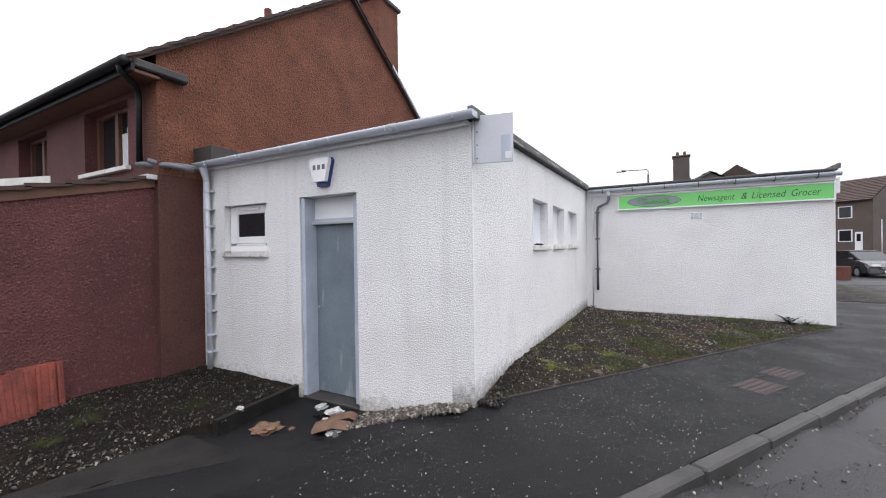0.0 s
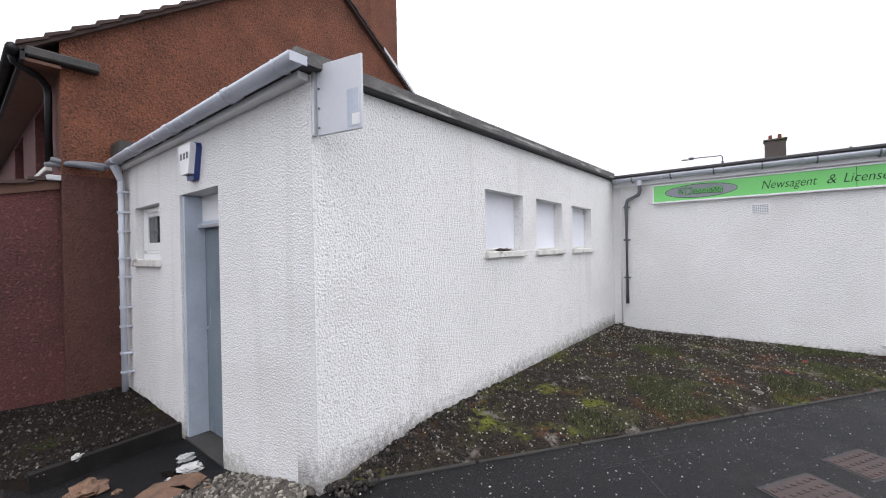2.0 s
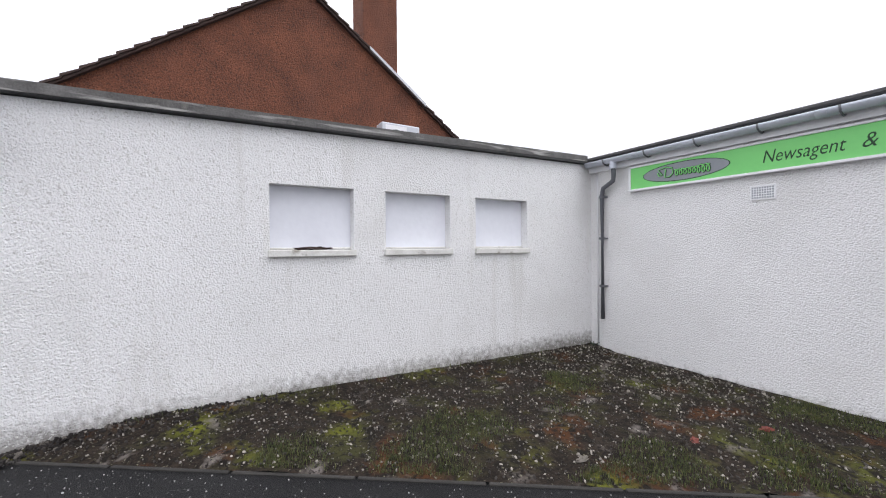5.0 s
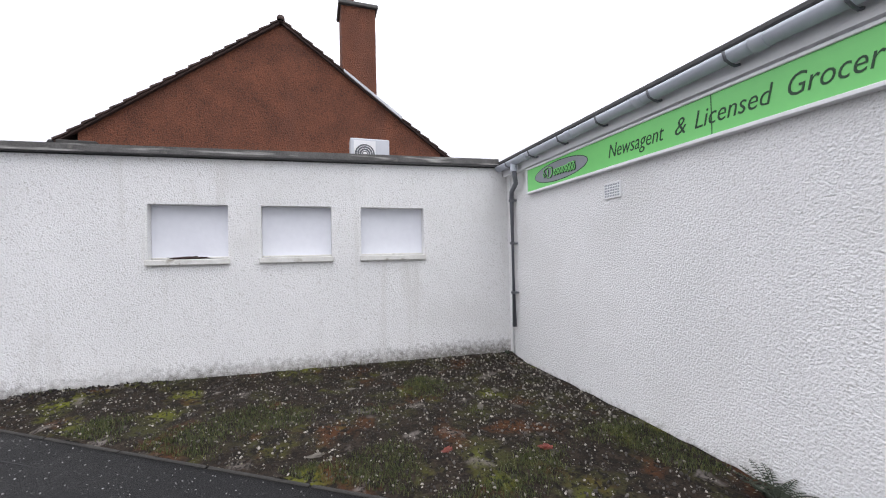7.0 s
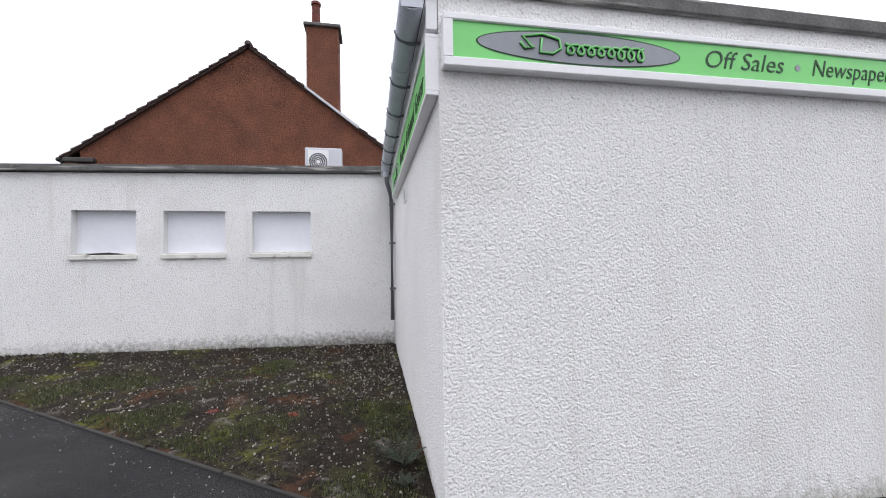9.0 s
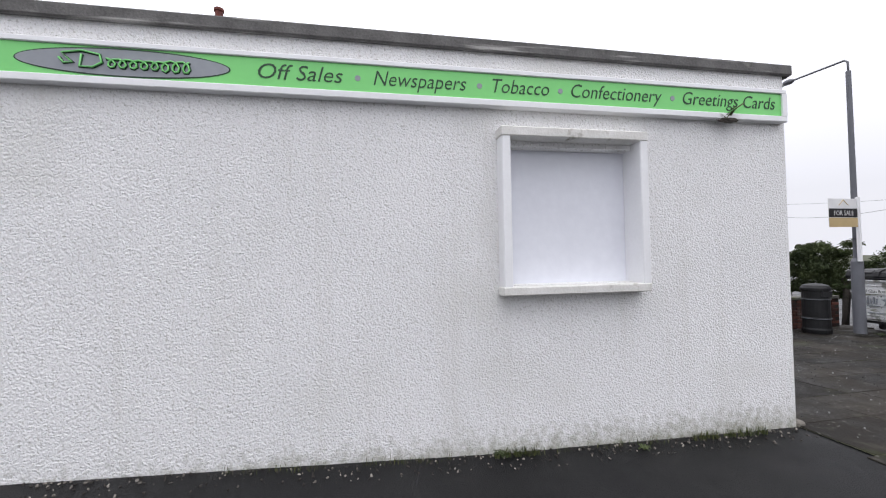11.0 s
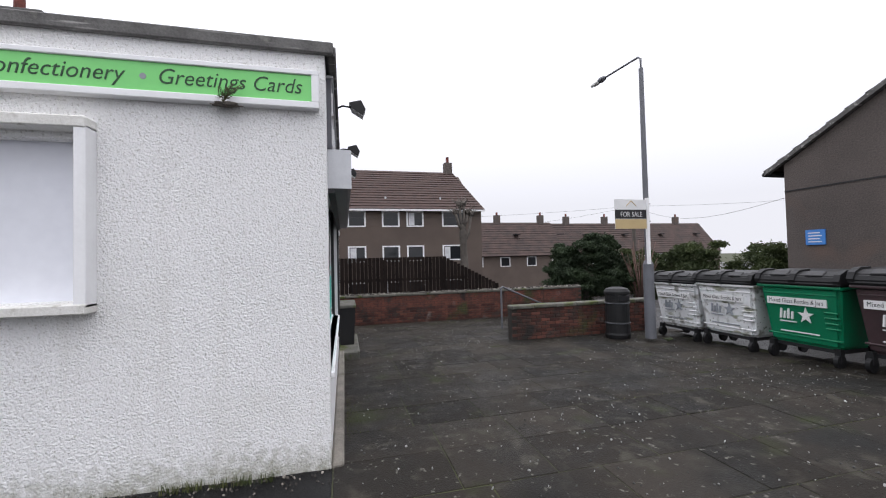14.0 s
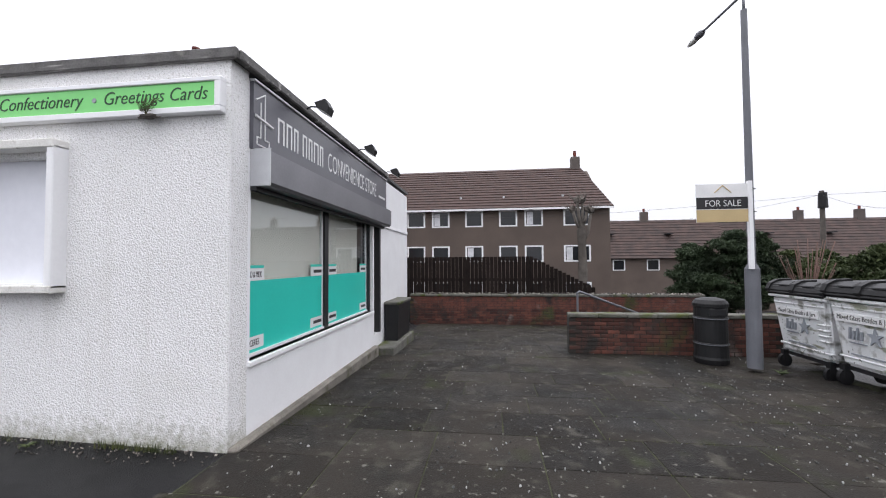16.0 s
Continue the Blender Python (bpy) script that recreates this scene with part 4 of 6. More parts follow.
part("pot_rim", cyl((-0.6, 1.68, 9.74), (-0.6, 1.68, 9.82), 0.14, 0.14, 14), TERRA, ch)
part("lead_flashing", prism([(1.45, 6.98), (1.45, 7.05), (2.9, 5.98), (2.9, 5.90)], "x", 0.09, 0.14), ALU, hs, "pale lead flashing")
part("roof_vent", cyl((-0.6, -1.7, 6.6), (-0.6, -1.7, 7.05), 0.07, 0.07), TERRA, hs)
for x0, x1 in ((-2.28, -0.82), (-5.3, -3.85)):
    w = part("window", box(x0, -3.76, 3.62, x1, -3.74, 4.62), GLASSDARK, hs)
    for ca, cb2, top in ((0.36, 0.44, 4.2), (0.52, 0.76, 4.24), (0.83, 0.95, 4.34)):
        part("curtain", box(x0 + ca * (x1 - x0), -3.772, 3.66, x0 + cb2 * (x1 - x0), -3.762, top), CURTAIN, w, "white curtain")
    for f0, f1 in ((0.0, 0.06), (0.44, 0.51), (0.77, 0.82), (0.95, 1.0)):
        part("window_frame", box(x0 + f0 * (x1 - x0), -3.82, 3.62, x0 + f1 * (x1 - x0), -3.75, 4.62), BROWNWOOD, w)
    part("window_frame", box(x0 + 0.06 * (x1 - x0), -3.815, 3.62, x1 - 0.05, -3.755, 3.68), BROWNWOOD, w)
    part("window_frame", box(x0 + 0.06 * (x1 - x0), -3.815, 4.56, x1 - 0.05, -3.755, 4.62), BROWNWOOD, w)
    part("window_sill", box(x0 - 0.08, -4.06, 3.55, x1 + 0.08, -3.82, 3.62, 0.01), SILL, w)
# lean-to in front of the house
lt = thing("lean_to", -6.3, 2.94, -0.8, label="dark red roughcast outhouse with a tiled lean-to roof", category="outhouse")
part("side_wall", prism([(0.006, 0), (0.006, 3.283), (-3.4, 2.5), (-3.4, 0)], "x", -0.2, 0.0), REDWALL, lt)
part("front_wall", box(-4, -3.4, 0, -0.2, -3.2, 2.5), REDWALL, lt)
part("verge_board", prism([(-0.01, 3.24), (-0.01, 3.36), (-3.6, 2.53), (-3.6, 2.41)], "x", 0.0, 0.03), BROWNWOOD, lt, "brown timber verge board")
part("batten", prism([(-1.1, 3.15), (-1.1, 3.23), (-3.6, 2.64), (-3.6, 2.56)], "x", 0.03, 0.06), SILL, lt, "cream timber batten")
bm = bmesh.new()
for i in range(11):
    y0, y1 = -3.7 + i * 0.34, -3.7 + i * 0.34 + 0.40
    add_to(bm, prism([(y0, 2.45 + (y0 + 3.7) * 0.23 + 0.07), (y0, 2.45 + (y0 + 3.7) * 0.23 + 0.12), (y1, 2.45 + (y1 + 3.7) * 0.23 + 0.08), (y1, 2.45 + (y1 + 3.7) * 0.23 + 0.04)], "x", -4, 0.09))
part("roof_tiles", bm, SLATE, lt, "brown interlocking tiles")
part("flashing", box(-0.4, -0.14, 3.33, 0.1, 0.0, 3.40, 0.01), ALU, lt)
ac = thing("air_conditioner", -5.94, 8.96, 2.95, label="white outdoor air conditioning unit on the wing roof", category="air conditioner")
part("case", box(0.0, -0.5, 0.70, 0.36, 0.44, 1.44, 0.03, seg=2), PANELBACK, ac)
part("fan_panel", box(0.36, -0.42, 0.74, 0.366, 0.1, 1.38), WHITE, ac)
part("fan_grille", cyl((0.366, -0.16, 1.06), (0.375, -0.16, 1.06), 0.245, n=32), GALV, ac, "dark round fan grille")
for r in (0.08, 0.135, 0.19, 0.24):
    part("grille_ring", tube([(0.38, -0.16 + r * math.cos(a * math.pi / 8), 1.06 + r * math.sin(a * math.pi / 8)) for a in range(17)], 0.007, 5), WHITE, ac)
part("hub", cyl((0.375, -0.16, 1.06), (0.385, -0.16, 1.06), 0.05), WHITE, ac)
for y in (-0.4, 0.35):
    part("stand", box(0.03, y - 0.03, -0.06, 0.33, y + 0.03, 0.70), GALV, ac)
tagged(obj("roof_upstand", prism([(3.42, 2.86), (3.42, 3.06), (6.0, 2.99), (6.0, 2.9)], "x", -6.19, -5.75), KERB), "grey lead covered upstand on the wing roof", "upstand")

# ---------------------------------------------------------------- forecourt furniture
lamp = thing("street_lamp", -0.555, 23.12, -0.42, label="grey steel street lamp with angled arm", category="street lamp")
part("base", cyl((0, 0, 0), (0, 0, 1.5), 0.105, 0.1, 18), GALV, lamp)
part("collar", cyl((0, 0, 1.5), (0, 0, 1.58), 0.1, 0.06, 18), GALV, lamp)
part("pole", cyl((0, 0, 1.58), (0, 0, 5.55), 0.055, 0.045, 16), GALV, lamp)
part("arm", tube([(0, 0, 5.5), (0, 0, 5.75), (-0.06, -0.005, 5.81), (-1.08, -0.07, 5.83)], 0.022, 8), GALV, lamp)
bm = bmesh.new()
bmesh.ops.create_uvsphere(bm, u_segments=14, v_segments=8, radius=1)
bm.transform(Matrix.LocRotScale((-1.16, -0.075, 5.83), Euler((0, 0, radians(4))), (0.14, 0.07, 0.065)))
hd = part("lantern_head", bm, GALV, lamp)
bm = bmesh.new()
bmesh.ops.create_uvsphere(bm, u_segments=14, v_segments=8, radius=1)
bm.transform(Matrix.LocRotScale((-1.35, -0.09, 5.815), Euler((0, 0, radians(4))), (0.2, 0.06, 0.05)))
part("lens", bm, LAMPGLASS, hd, "clear lamp lens")
sale = thing("for_sale_board", -0.46, 22.7, 1.80, label="white black and tan for sale board strapped to the lamp post", category="sign")
part("board", box(-0.006, -0.40, 0.0, 0.006, 0.36, 0.585), WHITEINK, sale)
part("black_band", box(0.006, -0.40, 0.2, 0.009, 0.36, 0.38), INK, sale)
part("tan_band", box(0.006, -0.40, 0.0, 0.009, 0.36, 0.19), TAN, sale)
letter("lettering", "FOR SALE", 0.14, facing((0.0105, -0.02, 0.24), (0, 1, 0)), sale, WHITEINK, 0.5, align="CENTER")
part("emblem_stroke", cyl((0.008, -0.14, 0.45), (0.008, -0.02, 0.56), 0.008, n=6), TAN, sale)
part("emblem_stroke", cyl((0.008, -0.02, 0.56), (0.008, 0.1, 0.45), 0.008, n=6), TAN, sale)
part("post", box(-0.03, 0.33, -0.72, 0.03, 0.39, 0.62, 0.005), WHITE, sale, "white timber post")
for z in (0.5, 0.15, -0.25):
    part("strap", box(-0.15, 0.325, z, -0.03, 0.47, z + 0.012), BLACKPL, sale)
lb = thing("litter_bin", -1.14, 22.8, -0.49, label="black round plastic litter bin with domed top", category="litter bin")
prof = [(0.25, 0.0), (0.265, 0.08), (0.25, 0.12), (0.245, 0.30), (0.255, 0.31), (0.255, 0.34), (0.245, 0.35), (0.242, 0.72), (0.252, 0.73), (0.252, 0.76), (0.242, 0.77), (0.242, 0.93), (0.262, 0.94), (0.262, 0.99), (0.22, 1.05), (0.12, 1.08), (0.0, 1.09)]
bm = bmesh.new()
ringsv = []
for r, z in prof:
    ringsv.append([bm.verts.new((max(r, 0.001) * math.cos(2 * math.pi * k / 24), max(r, 0.001) * math.sin(2 * math.pi * k / 24), z)) for k in range(24)])
for a, b in zip(ringsv, ringsv[1:]):
    for k in range(24):
        bm.faces.new((a[k], a[(k + 1) % 24], b[(k + 1) % 24], b[k]))
part("body", bm, BLACKPL, lb)
part("band", cyl((0, 0, 0.318), (0, 0, 0.332), 0.258, n=24), GALV, lb)
part("band", cyl((0, 0, 0.738), (0, 0, 0.752), 0.255, n=24), GALV, lb)
part("mouth", box(0.2, -0.13, 0.80, 0.246, 0.13, 0.92, 0.01), INK, lb, "dark litter opening")


def wheelie_bin(x, body_mat, label, words, ink):
    b = thing("wheeled_bin", x, 23.72, paving_z(x, 24.2) + 0.005, label=label, category="recycling bin", group="bins in a row")
    bm = bmesh.new()
    lo = [(-0.53, 0.12, 0.25), (0.53, 0.12, 0.25), (0.53, 0.84, 0.25), (-0.53, 0.84, 0.25)]
    hi = [(-0.62, 0.0, 1.12), (0.62, 0.0, 1.12), (0.62, 0.98, 1.12), (-0.62, 0.98, 1.12)]
    vs = [[bm.verts.new(p) for p in lo], [bm.verts.new(p) for p in hi]]
    bm.faces.new(vs[0][::-1])
    bm.faces.new(vs[1])
    for k in range(4):
        bm.faces.new((vs[0][k], vs[0][(k + 1) % 4], vs[1][(k + 1) % 4], vs[1][k]))
    bmesh.ops.bevel(bm, geom=list(bm.edges), offset=0.05, segments=3, affect="EDGES")
    part("body", bm, body_mat, b)
    part("rim", box(-0.65, -0.035, 1.085, 0.65, 1.02, 1.13, 0.018, seg=2), body_mat, b)
    # added black slab: the shade below the body, put in as colour
    part("under_tray", box(-0.5, 0.15, 0.2, 0.5, 0.8, 0.25), INK, b, "black slab standing for the shade under the bin")
    for z in (0.36, 0.99):
        y = 0.12 * (1.12 - z) / 0.87
        part("rib", box(-0.56, y - 0.012, z, 0.56, y + 0.05, z + 0.028, 0.008), body_mat, b)
    for k in range(4):
        z = 0.52 + k * 0.075
        y = 0.12 * (1.12 - z) / 0.87
        part("side_ridge", box(0.36, y - 0.022, z, 0.55, y + 0.05, z + 0.03, 0.01), body_mat, b)
    roll = [(-0.05, 1.13), (-0.065, 1.18), (-0.02, 1.27), (0.10, 1.325), (0.32, 1.335), (0.8, 1.35), (0.98, 1.27), (1.03, 1.13)]
    lb2 = prism(roll, "x", -0.645, 0.645)
    bmesh.ops.bevel(lb2, geom=list(lb2.edges), offset=0.02, segments=2, affect="EDGES")
    lid = part("lid", lb2, BLACKPL, b, "black rounded lid")
    for sx in (-0.42, 0.12):
        hatch = box(-0.13, -0.07, -0.012, 0.13, 0.07, 0.012, 0.01)
        hatch.transform(pose(sx + 0.15, 0.04, 1.302, 26, 0, 0))
        part("lid_hatch", hatch, INK, lid, "dark bottle opening")
    for sx in (-0.655, -0.075, 0.565):
        part("lid_rib", prism([(u * 1.01 - 0.006, v + 0.028) for u, v in roll[1:5]] + [(0.32, 1.2), (-0.05, 1.15)], "x", sx, sx + 0.09), BLACKPL, lid)
    for sx in (-0.5, 0.5):
        for sy in (0.12, 0.82):
            w = part("wheel", cyl((sx - 0.03, sy, 0.1), (sx + 0.03, sy, 0.1), 0.1, n=16), BLACKPL, b)
            part("fork", box(sx - 0.045, sy - 0.04, 0.1, sx + 0.045, sy + 0.04, 0.27), BLACKPL, w)
    part("label_strip", box(-0.5, 0.010, 0.83, 0.42, 0.05, 0.94), WHITEINK, b, "white label strip")
    letter("lettering", words, 0.09, facing((-0.46, 0.009, 0.86), (1, 0, 0)), b, INK, 0.84, label="black lettering")
    for sx, h in ((-0.31, 0.15), (-0.25, 0.11), (-0.19, 0.15), (-0.13, 0.11)):
        part("emblem_stroke", prism([(sx, 0.62), (sx + 0.026, 0.62), (sx + 0.04, 0.62 + h), (sx + 0.014, 0.62 + h)], "y", 0.03, 0.06), ink, b)
    star = [((0.12 if k % 2 == 0 else 0.045) * math.sin(k * math.pi / 5), (0.12 if k % 2 == 0 else 0.045) * math.cos(k * math.pi / 5)) for k in range(10)]
    part("emblem_star", prism([(0.1 + u, 0.69 + v) for u, v in star], "y", 0.03, 0.056), ink, b)
    part("lettering_bar", box(-0.32, 0.05, 0.57, -0.06, 0.07, 0.585), ink, b)
    part("lettering_bar", box(-0.34, 0.085, 0.42, 0.26, 0.1, 0.438), ink, b)
    b.scale = (0.88, 0.9, 1.03)
    return b


wheelie_bin(-0.56, BINWHITE, "dirty white glass recycling bin with black lid on wheels", "Mixed Glass Bottles & Jars", OVALGREY)
wheelie_bin(0.54, BINWHITE, "grimy white glass recycling bin with black lid on wheels", "Mixed Glass Bottles & Jars", OVALGREY)
wheelie_bin(1.75, BINGREEN, "green glass recycling bin with black lid on wheels", "Mixed Glass Bottles & Jars", WHITEINK)
wheelie_bin(2.98, BINBROWN, "dark brown glass recycling bin with black lid on wheels", "Mixed Glass Bottles & Jars", WHITEINK)

# spotlights over the shop sign
for x in (1.75, 0.0, -1.6):
    s = thing("spotlight", x, 17.05, 3.0, label="black floodlight on an arm above the shop sign", category="spotlight", group="floodlights over the shop sign")
    part("arm", tube([(0, 0, 0), (0, 0.06, 0.03), (0, 0.16, 0.02)], 0.01, 6), BLACKPL, s)
    part("head", prism([(0.13, 0.05), (0.26, 0.085), (0.31, -0.01), (0.28, -0.085), (0.16, -0.01)], "x", -0.07, 0.07), BLACKPL, s)
    part("lens", prism([(0.282, -0.087), (0.162, -0.012), (0.158, -0.018), (0.278, -0.093)], "x", -0.06, 0.06), LAMPGLASS, s)

# rail down the steps
rail = thing("handrail", -3.66, 21.16, -0.68, label="dark steel handrail beside the steps", category="handrail")
part("post", cyl((0, 0, 0), (0, 0, 1.12), 0.025), GALV, rail)
part("rail", tube([(0, -0.03, 1.12), (-0.02, 0.05, 1.18), (-0.5, 0.85, 0.87), (-1.02, 1.71, 0.55)], 0.027, 8), GALV, rail)
part("post", cyl((-1.02, 1.71, -0.3), (-1.02, 1.71, 0.55), 0.025), GALV, rail)


# ---------------------------------------------------------------- distance
def sash(parent, m, w, h, frame_mat=WHITE):
    """A far window: pane, four frame bars, a crossbar and a curtain, in the plane of m."""
    def put(name, x0, z0, x1, z1, d0, d1, material, owner, label=""):
        b = box(x0, d0, z0, x1, d1, z1)
        b.transform(m)
        return part(name, b, material, owner, label)
    win = put("window", -w / 2, 0, w / 2, h, -0.01, 0.012, GLASSDARK, parent)
    for a in ((-w / 2 - 0.06, -0.06, w / 2 + 0.06, 0.03), (-w / 2 - 0.06, h - 0.05, w / 2 + 0.06, h + 0.04), (-w / 2 - 0.06, 0.03, -w / 2 + 0.05, h - 0.05), (w / 2 - 0.05, 0.03, w / 2 + 0.06, h - 0.05)):
        put("window_frame", *a, -0.02, 0.05, frame_mat, win)
    put("crossbar", -w / 2 + 0.05, h * 0.32, w / 2 - 0.05, h * 0.32 + 0.06, 0.013, 0.045, frame_mat, win)
    return win


def tile_rows(parent, poly_lo, poly_hi, rows, material):
    """Tile courses between an eave edge and a ridge edge, each lapping the one below."""
    (a, b), (c, d) = [(Vector(p), Vector(q)) for p, q in (poly_lo, poly_hi)]
    up = (b - a).cross(c - a).normalized()
    if up.z < 0:
        up = -up
    for i in range(rows):
        f0, f1 = i / rows, (i + 1) / rows
        bm = bmesh.new()
        lo = [a.lerp(c, f0), b.lerp(d, f0)]
        hi = [b.lerp(d, f1), a.lerp(c, f1)]
        v = [bm.verts.new(p) for p in (lo[0] + up * 0.07, lo[1] + up * 0.07, hi[0] + up * 0.02, hi[1] + up * 0.02, lo[0] - up * 0.02, lo[1] - up * 0.02)]
        bm.faces.new(v[:4])
        bm.faces.new((v[4], v[5], v[1], v[0]))
        part("tile_course", bm, material, parent)


fl = thing("apartment_building", -21, 18.5, -4.2, label="brown rendered three storey flats with a tiled roof", category="flats")
part("wall", wall_mesh((0, -9.5), (0, 8.35), 0, 9.05, 0.3), GREYCAST, fl)
part("wall", box(-9, 8.05, 0, -0.3, 8.35, 9.05), GREYCAST, fl)
part("wall", box(-9, -9.5, 0, -0.3, -9.2, 9.05), GREYCAST, fl)
part("wall", box(-9.3, -9.5, 0, -9, 8.6, 9.05), GREYCAST, fl)
tile_rows(fl, ((0.35, -9.6, 8.98), (0.35, 8.5, 8.98)), ((-4.6, -9.6, 12.7), (-4.6, 7.5, 12.7)), 16, SLATE)
tile_rows(fl, ((-9.6, 8.5, 8.98), (-9.6, -9.6, 8.98)), ((-4.6, 7.5, 12.7), (-4.6, -9.6, 12.7)), 16, SLATE)
part("gable", prism([(-9.2, 9.05), (0, 9.05), (-4.6, 12.4)], "y", 7.7, 8.04), GREYCAST, fl)
part("gutter", box(0.3, -9.6, 8.86, 0.42, 8.5, 8.98), WHITE, fl, "pale gutter")
c = part("chimney", box(-4.9, 6.8, 12.2, -4.3, 7.45, 13.5, 0.02), GREYCAST2, fl)
part("chimney_pot", cyl((-4.6, 7.12, 13.5), (-4.6, 7.12, 14.0), 0.13), TERRA, c)
for row, z in enumerate((7.85, 5.45, 3.0)):
    for y0, y1 in ((11.0, 12.1), (13.35, 14.5), (15.1, 16.2), (17.4, 18.5), (19.7, 20.8), (21.4, 22.5), (23.95, 25.55)):
        w = sash(fl, facing((0.0, (y0 + y1) / 2 - 18.5, z), (0, 1, 0)) @ Matrix.Rotation(radians(-90), 4, "X"), y1 - y0, 1.0)
        if (row + int(y0)) % 3 == 0:
            part("curtain", box(0.013, y0 - 18.5 + 0.1, z + 0.05, 0.02, y0 - 18.5 + 0.5, z + 0.9), CURTAIN, w)
for y in (13.0, 17.0, 20.0, 24.0):
    part("roof_vent", cyl((-0.8, y - 18.5, 9.5), (-0.8, y - 18.5, 10.0), 0.07), ALU, fl)

for k, (y0, y1) in enumerate(((27.5, 45), (45.2, 72))):
    tr = thing("terraced_houses", -40 - k * 1.5, (y0 + y1) / 2, -4.5, label="far brown terraced houses with chimneys", category="houses")
    h = (y1 - y0) / 2
    part("wall", box(-7, -h, 0, 0, h, 6.0), GREYCAST, tr)
    tile_rows(tr, ((0.4, -h, 5.95), (0.4, h, 5.95)), ((-3.5, -h, 10.5), (-3.5, h, 10.5)), 14, TERRACE)
    tile_rows(tr, ((-7.4, h, 5.95), (-7.4, -h, 5.95)), ((-3.5, h, 10.5), (-3.5, -h, 10.5)), 8, TERRACE)
    for e in (-h, h - 0.3):
        part("gable", prism([(-7, 6.0), (0, 6.0), (-3.5, 10.4)], "y", e, e + 0.3), GREYCAST, tr)
    y = -h + 2.0
    while y < h - 1:
        sash(tr, facing((0.0, y, 4.7), (0, 1, 0)) @ Matrix.Rotation(radians(-90), 4, "X"), 1.2, 1.1)
        y += 3.6
    y = -h + 3.2
    while y < h - 0.6:
        s = part("chimney", box(-3.8, y - 0.4, 10.1, -3.2, y + 0.4, 11.5, 0.02), GREYCAST2, tr)
        part("chimney_pot", cyl((-3.5, y, 11.5), (-3.5, y, 11.9), 0.13), TERRA, s)
        part("roof_light", box(-1.9, y + 1.6, 8.7, -1.2, y + 2.3, 8.8), GLASSDARK, tr)
        y += 6.4

gh = thing("house", -1.33, 28.0, -0.78, label="dark grey rendered gable house behind the bins", category="house")
part("gable_wall", prism([(0, 0), (0, 4.25), (3.9, 6.45), (7.8, 4.25), (7.8, 0)], "y", 0, 0.3), GREYCAST2, gh)
part("side_wall", box(0, 0.3, 0, 0.3, 9, 4.25), GREYCAST2, gh)
part("back_wall", box(0.3, 8.7, 0, 7.8, 9, 4.25), GREYCAST2, gh)
part("side_wall", box(7.5, 0.3, 0, 7.8, 8.7, 4.25), GREYCAST2, gh)
tile_rows(gh, ((-0.4, 9.1, 4.12), (-0.4, -0.1, 4.12)), ((3.9, 9.1, 6.52), (3.9, -0.1, 6.52)), 12, SLATE)
tile_rows(gh, ((8.2, -0.1, 4.12), (8.2, 9.1, 4.12)), ((3.9, -0.1, 6.52), (3.9, 9.1, 6.52)), 12, SLATE)
part("verge", prism([(-0.4, 4.05), (-0.4, 4.16), (3.9, 6.56), (3.9, 6.44)], "y", -0.12, -0.005), FLASH, gh)
part("string_line", box(0.0, -0.015, 3.55, 7.8, -0.004, 3.58), INK, gh)
part("gutter", tube([(-0.42, -0.1, 4.08), (-0.42, 9, 4.08)], 0.06, 8), BLACKPL, gh)
nb = thing("notice_board", -0.89, 27.98, 1.41, label="blue council notice sign on the grey gable", category="sign")
part("plate", box(0, -0.02, 0, 0.40, 0.015, 0.36), BLUE, nb)
for i in range(4):
    part("lettering_bar", box(0.06, -0.024, 0.06 + i * 0.07, 0.34 - 0.04 * (i % 2), -0.0205, 0.085 + i * 0.07), WHITEINK, nb)
fh = thing("house", 2.3, 42, -1.0, label="far house with a tall grey chimney", category="house")
part("wall", box(-0.5, 0, 0, 7.5, 8, 6.2), GREYCAST2, fh)
part("roof", prism([(-0.8, 6.2), (3.5, 9.2), (7.8, 6.2)], "y", -0.2, 8.2), SLATE, fh)
part("roof", prism([(-0.9, 6.2), (-0.1, 8.75), (1.2, 6.2)], "y", -0.5, 3.2), SLATE, fh)
chs = part("chimney", box(-1.2, -0.6, 5.0, 0.05, 0.4, 10.3, 0.02), GREYCAST2, fh)
part("cap", box(-1.28, -0.68, 10.3, 0.13, 0.48, 10.42, 0.02), COPING, chs)
for k in range(2):
    part("chimney_pot", cyl((-0.85 + k * 0.55, -0.1, 10.42), (-0.85 + k * 0.55, -0.1, 10.8), 0.14, 0.11, 10), TERRA, chs)

bh = thing("house", 19.6, 58.65, 0.4, -45, label="brown rendered house with a tiled roof across the road", category="house")
part("wall", box(-9, 0, -1.6, 0, 8, 5.6), GREYCAST, bh)
part("side_wall", prism([(0, -1.6), (0, 5.6), (4, 8.2), (8, 5.6), (8, -1.6)], "x", 0, 0.25), GREYCAST2, bh)
tile_rows(bh, ((-9.2, -0.4, 5.5), (0.3, -0.4, 5.5)), ((-9.2, 4, 8.3), (0.3, 4, 8.3)), 14, SLATE)
for x, z in ((-2.1, 3.7), (-2.1, 1.1), (-5.6, 3.7), (-5.6, 1.1)):
    sash(bh, facing((x, -0.02, z), (1, 0, 0)) @ Matrix.Rotation(radians(-90), 4, "X"), 1.15, 1.25)
part("front_door", box(-1.25, -0.04, 0.1, -0.6, 0.0, 2.1), WHITE, bh)
part("door_glass", box(-1.1, -0.05, 1.1, -0.75, -0.042, 1.9), GLASSDARK, bh)
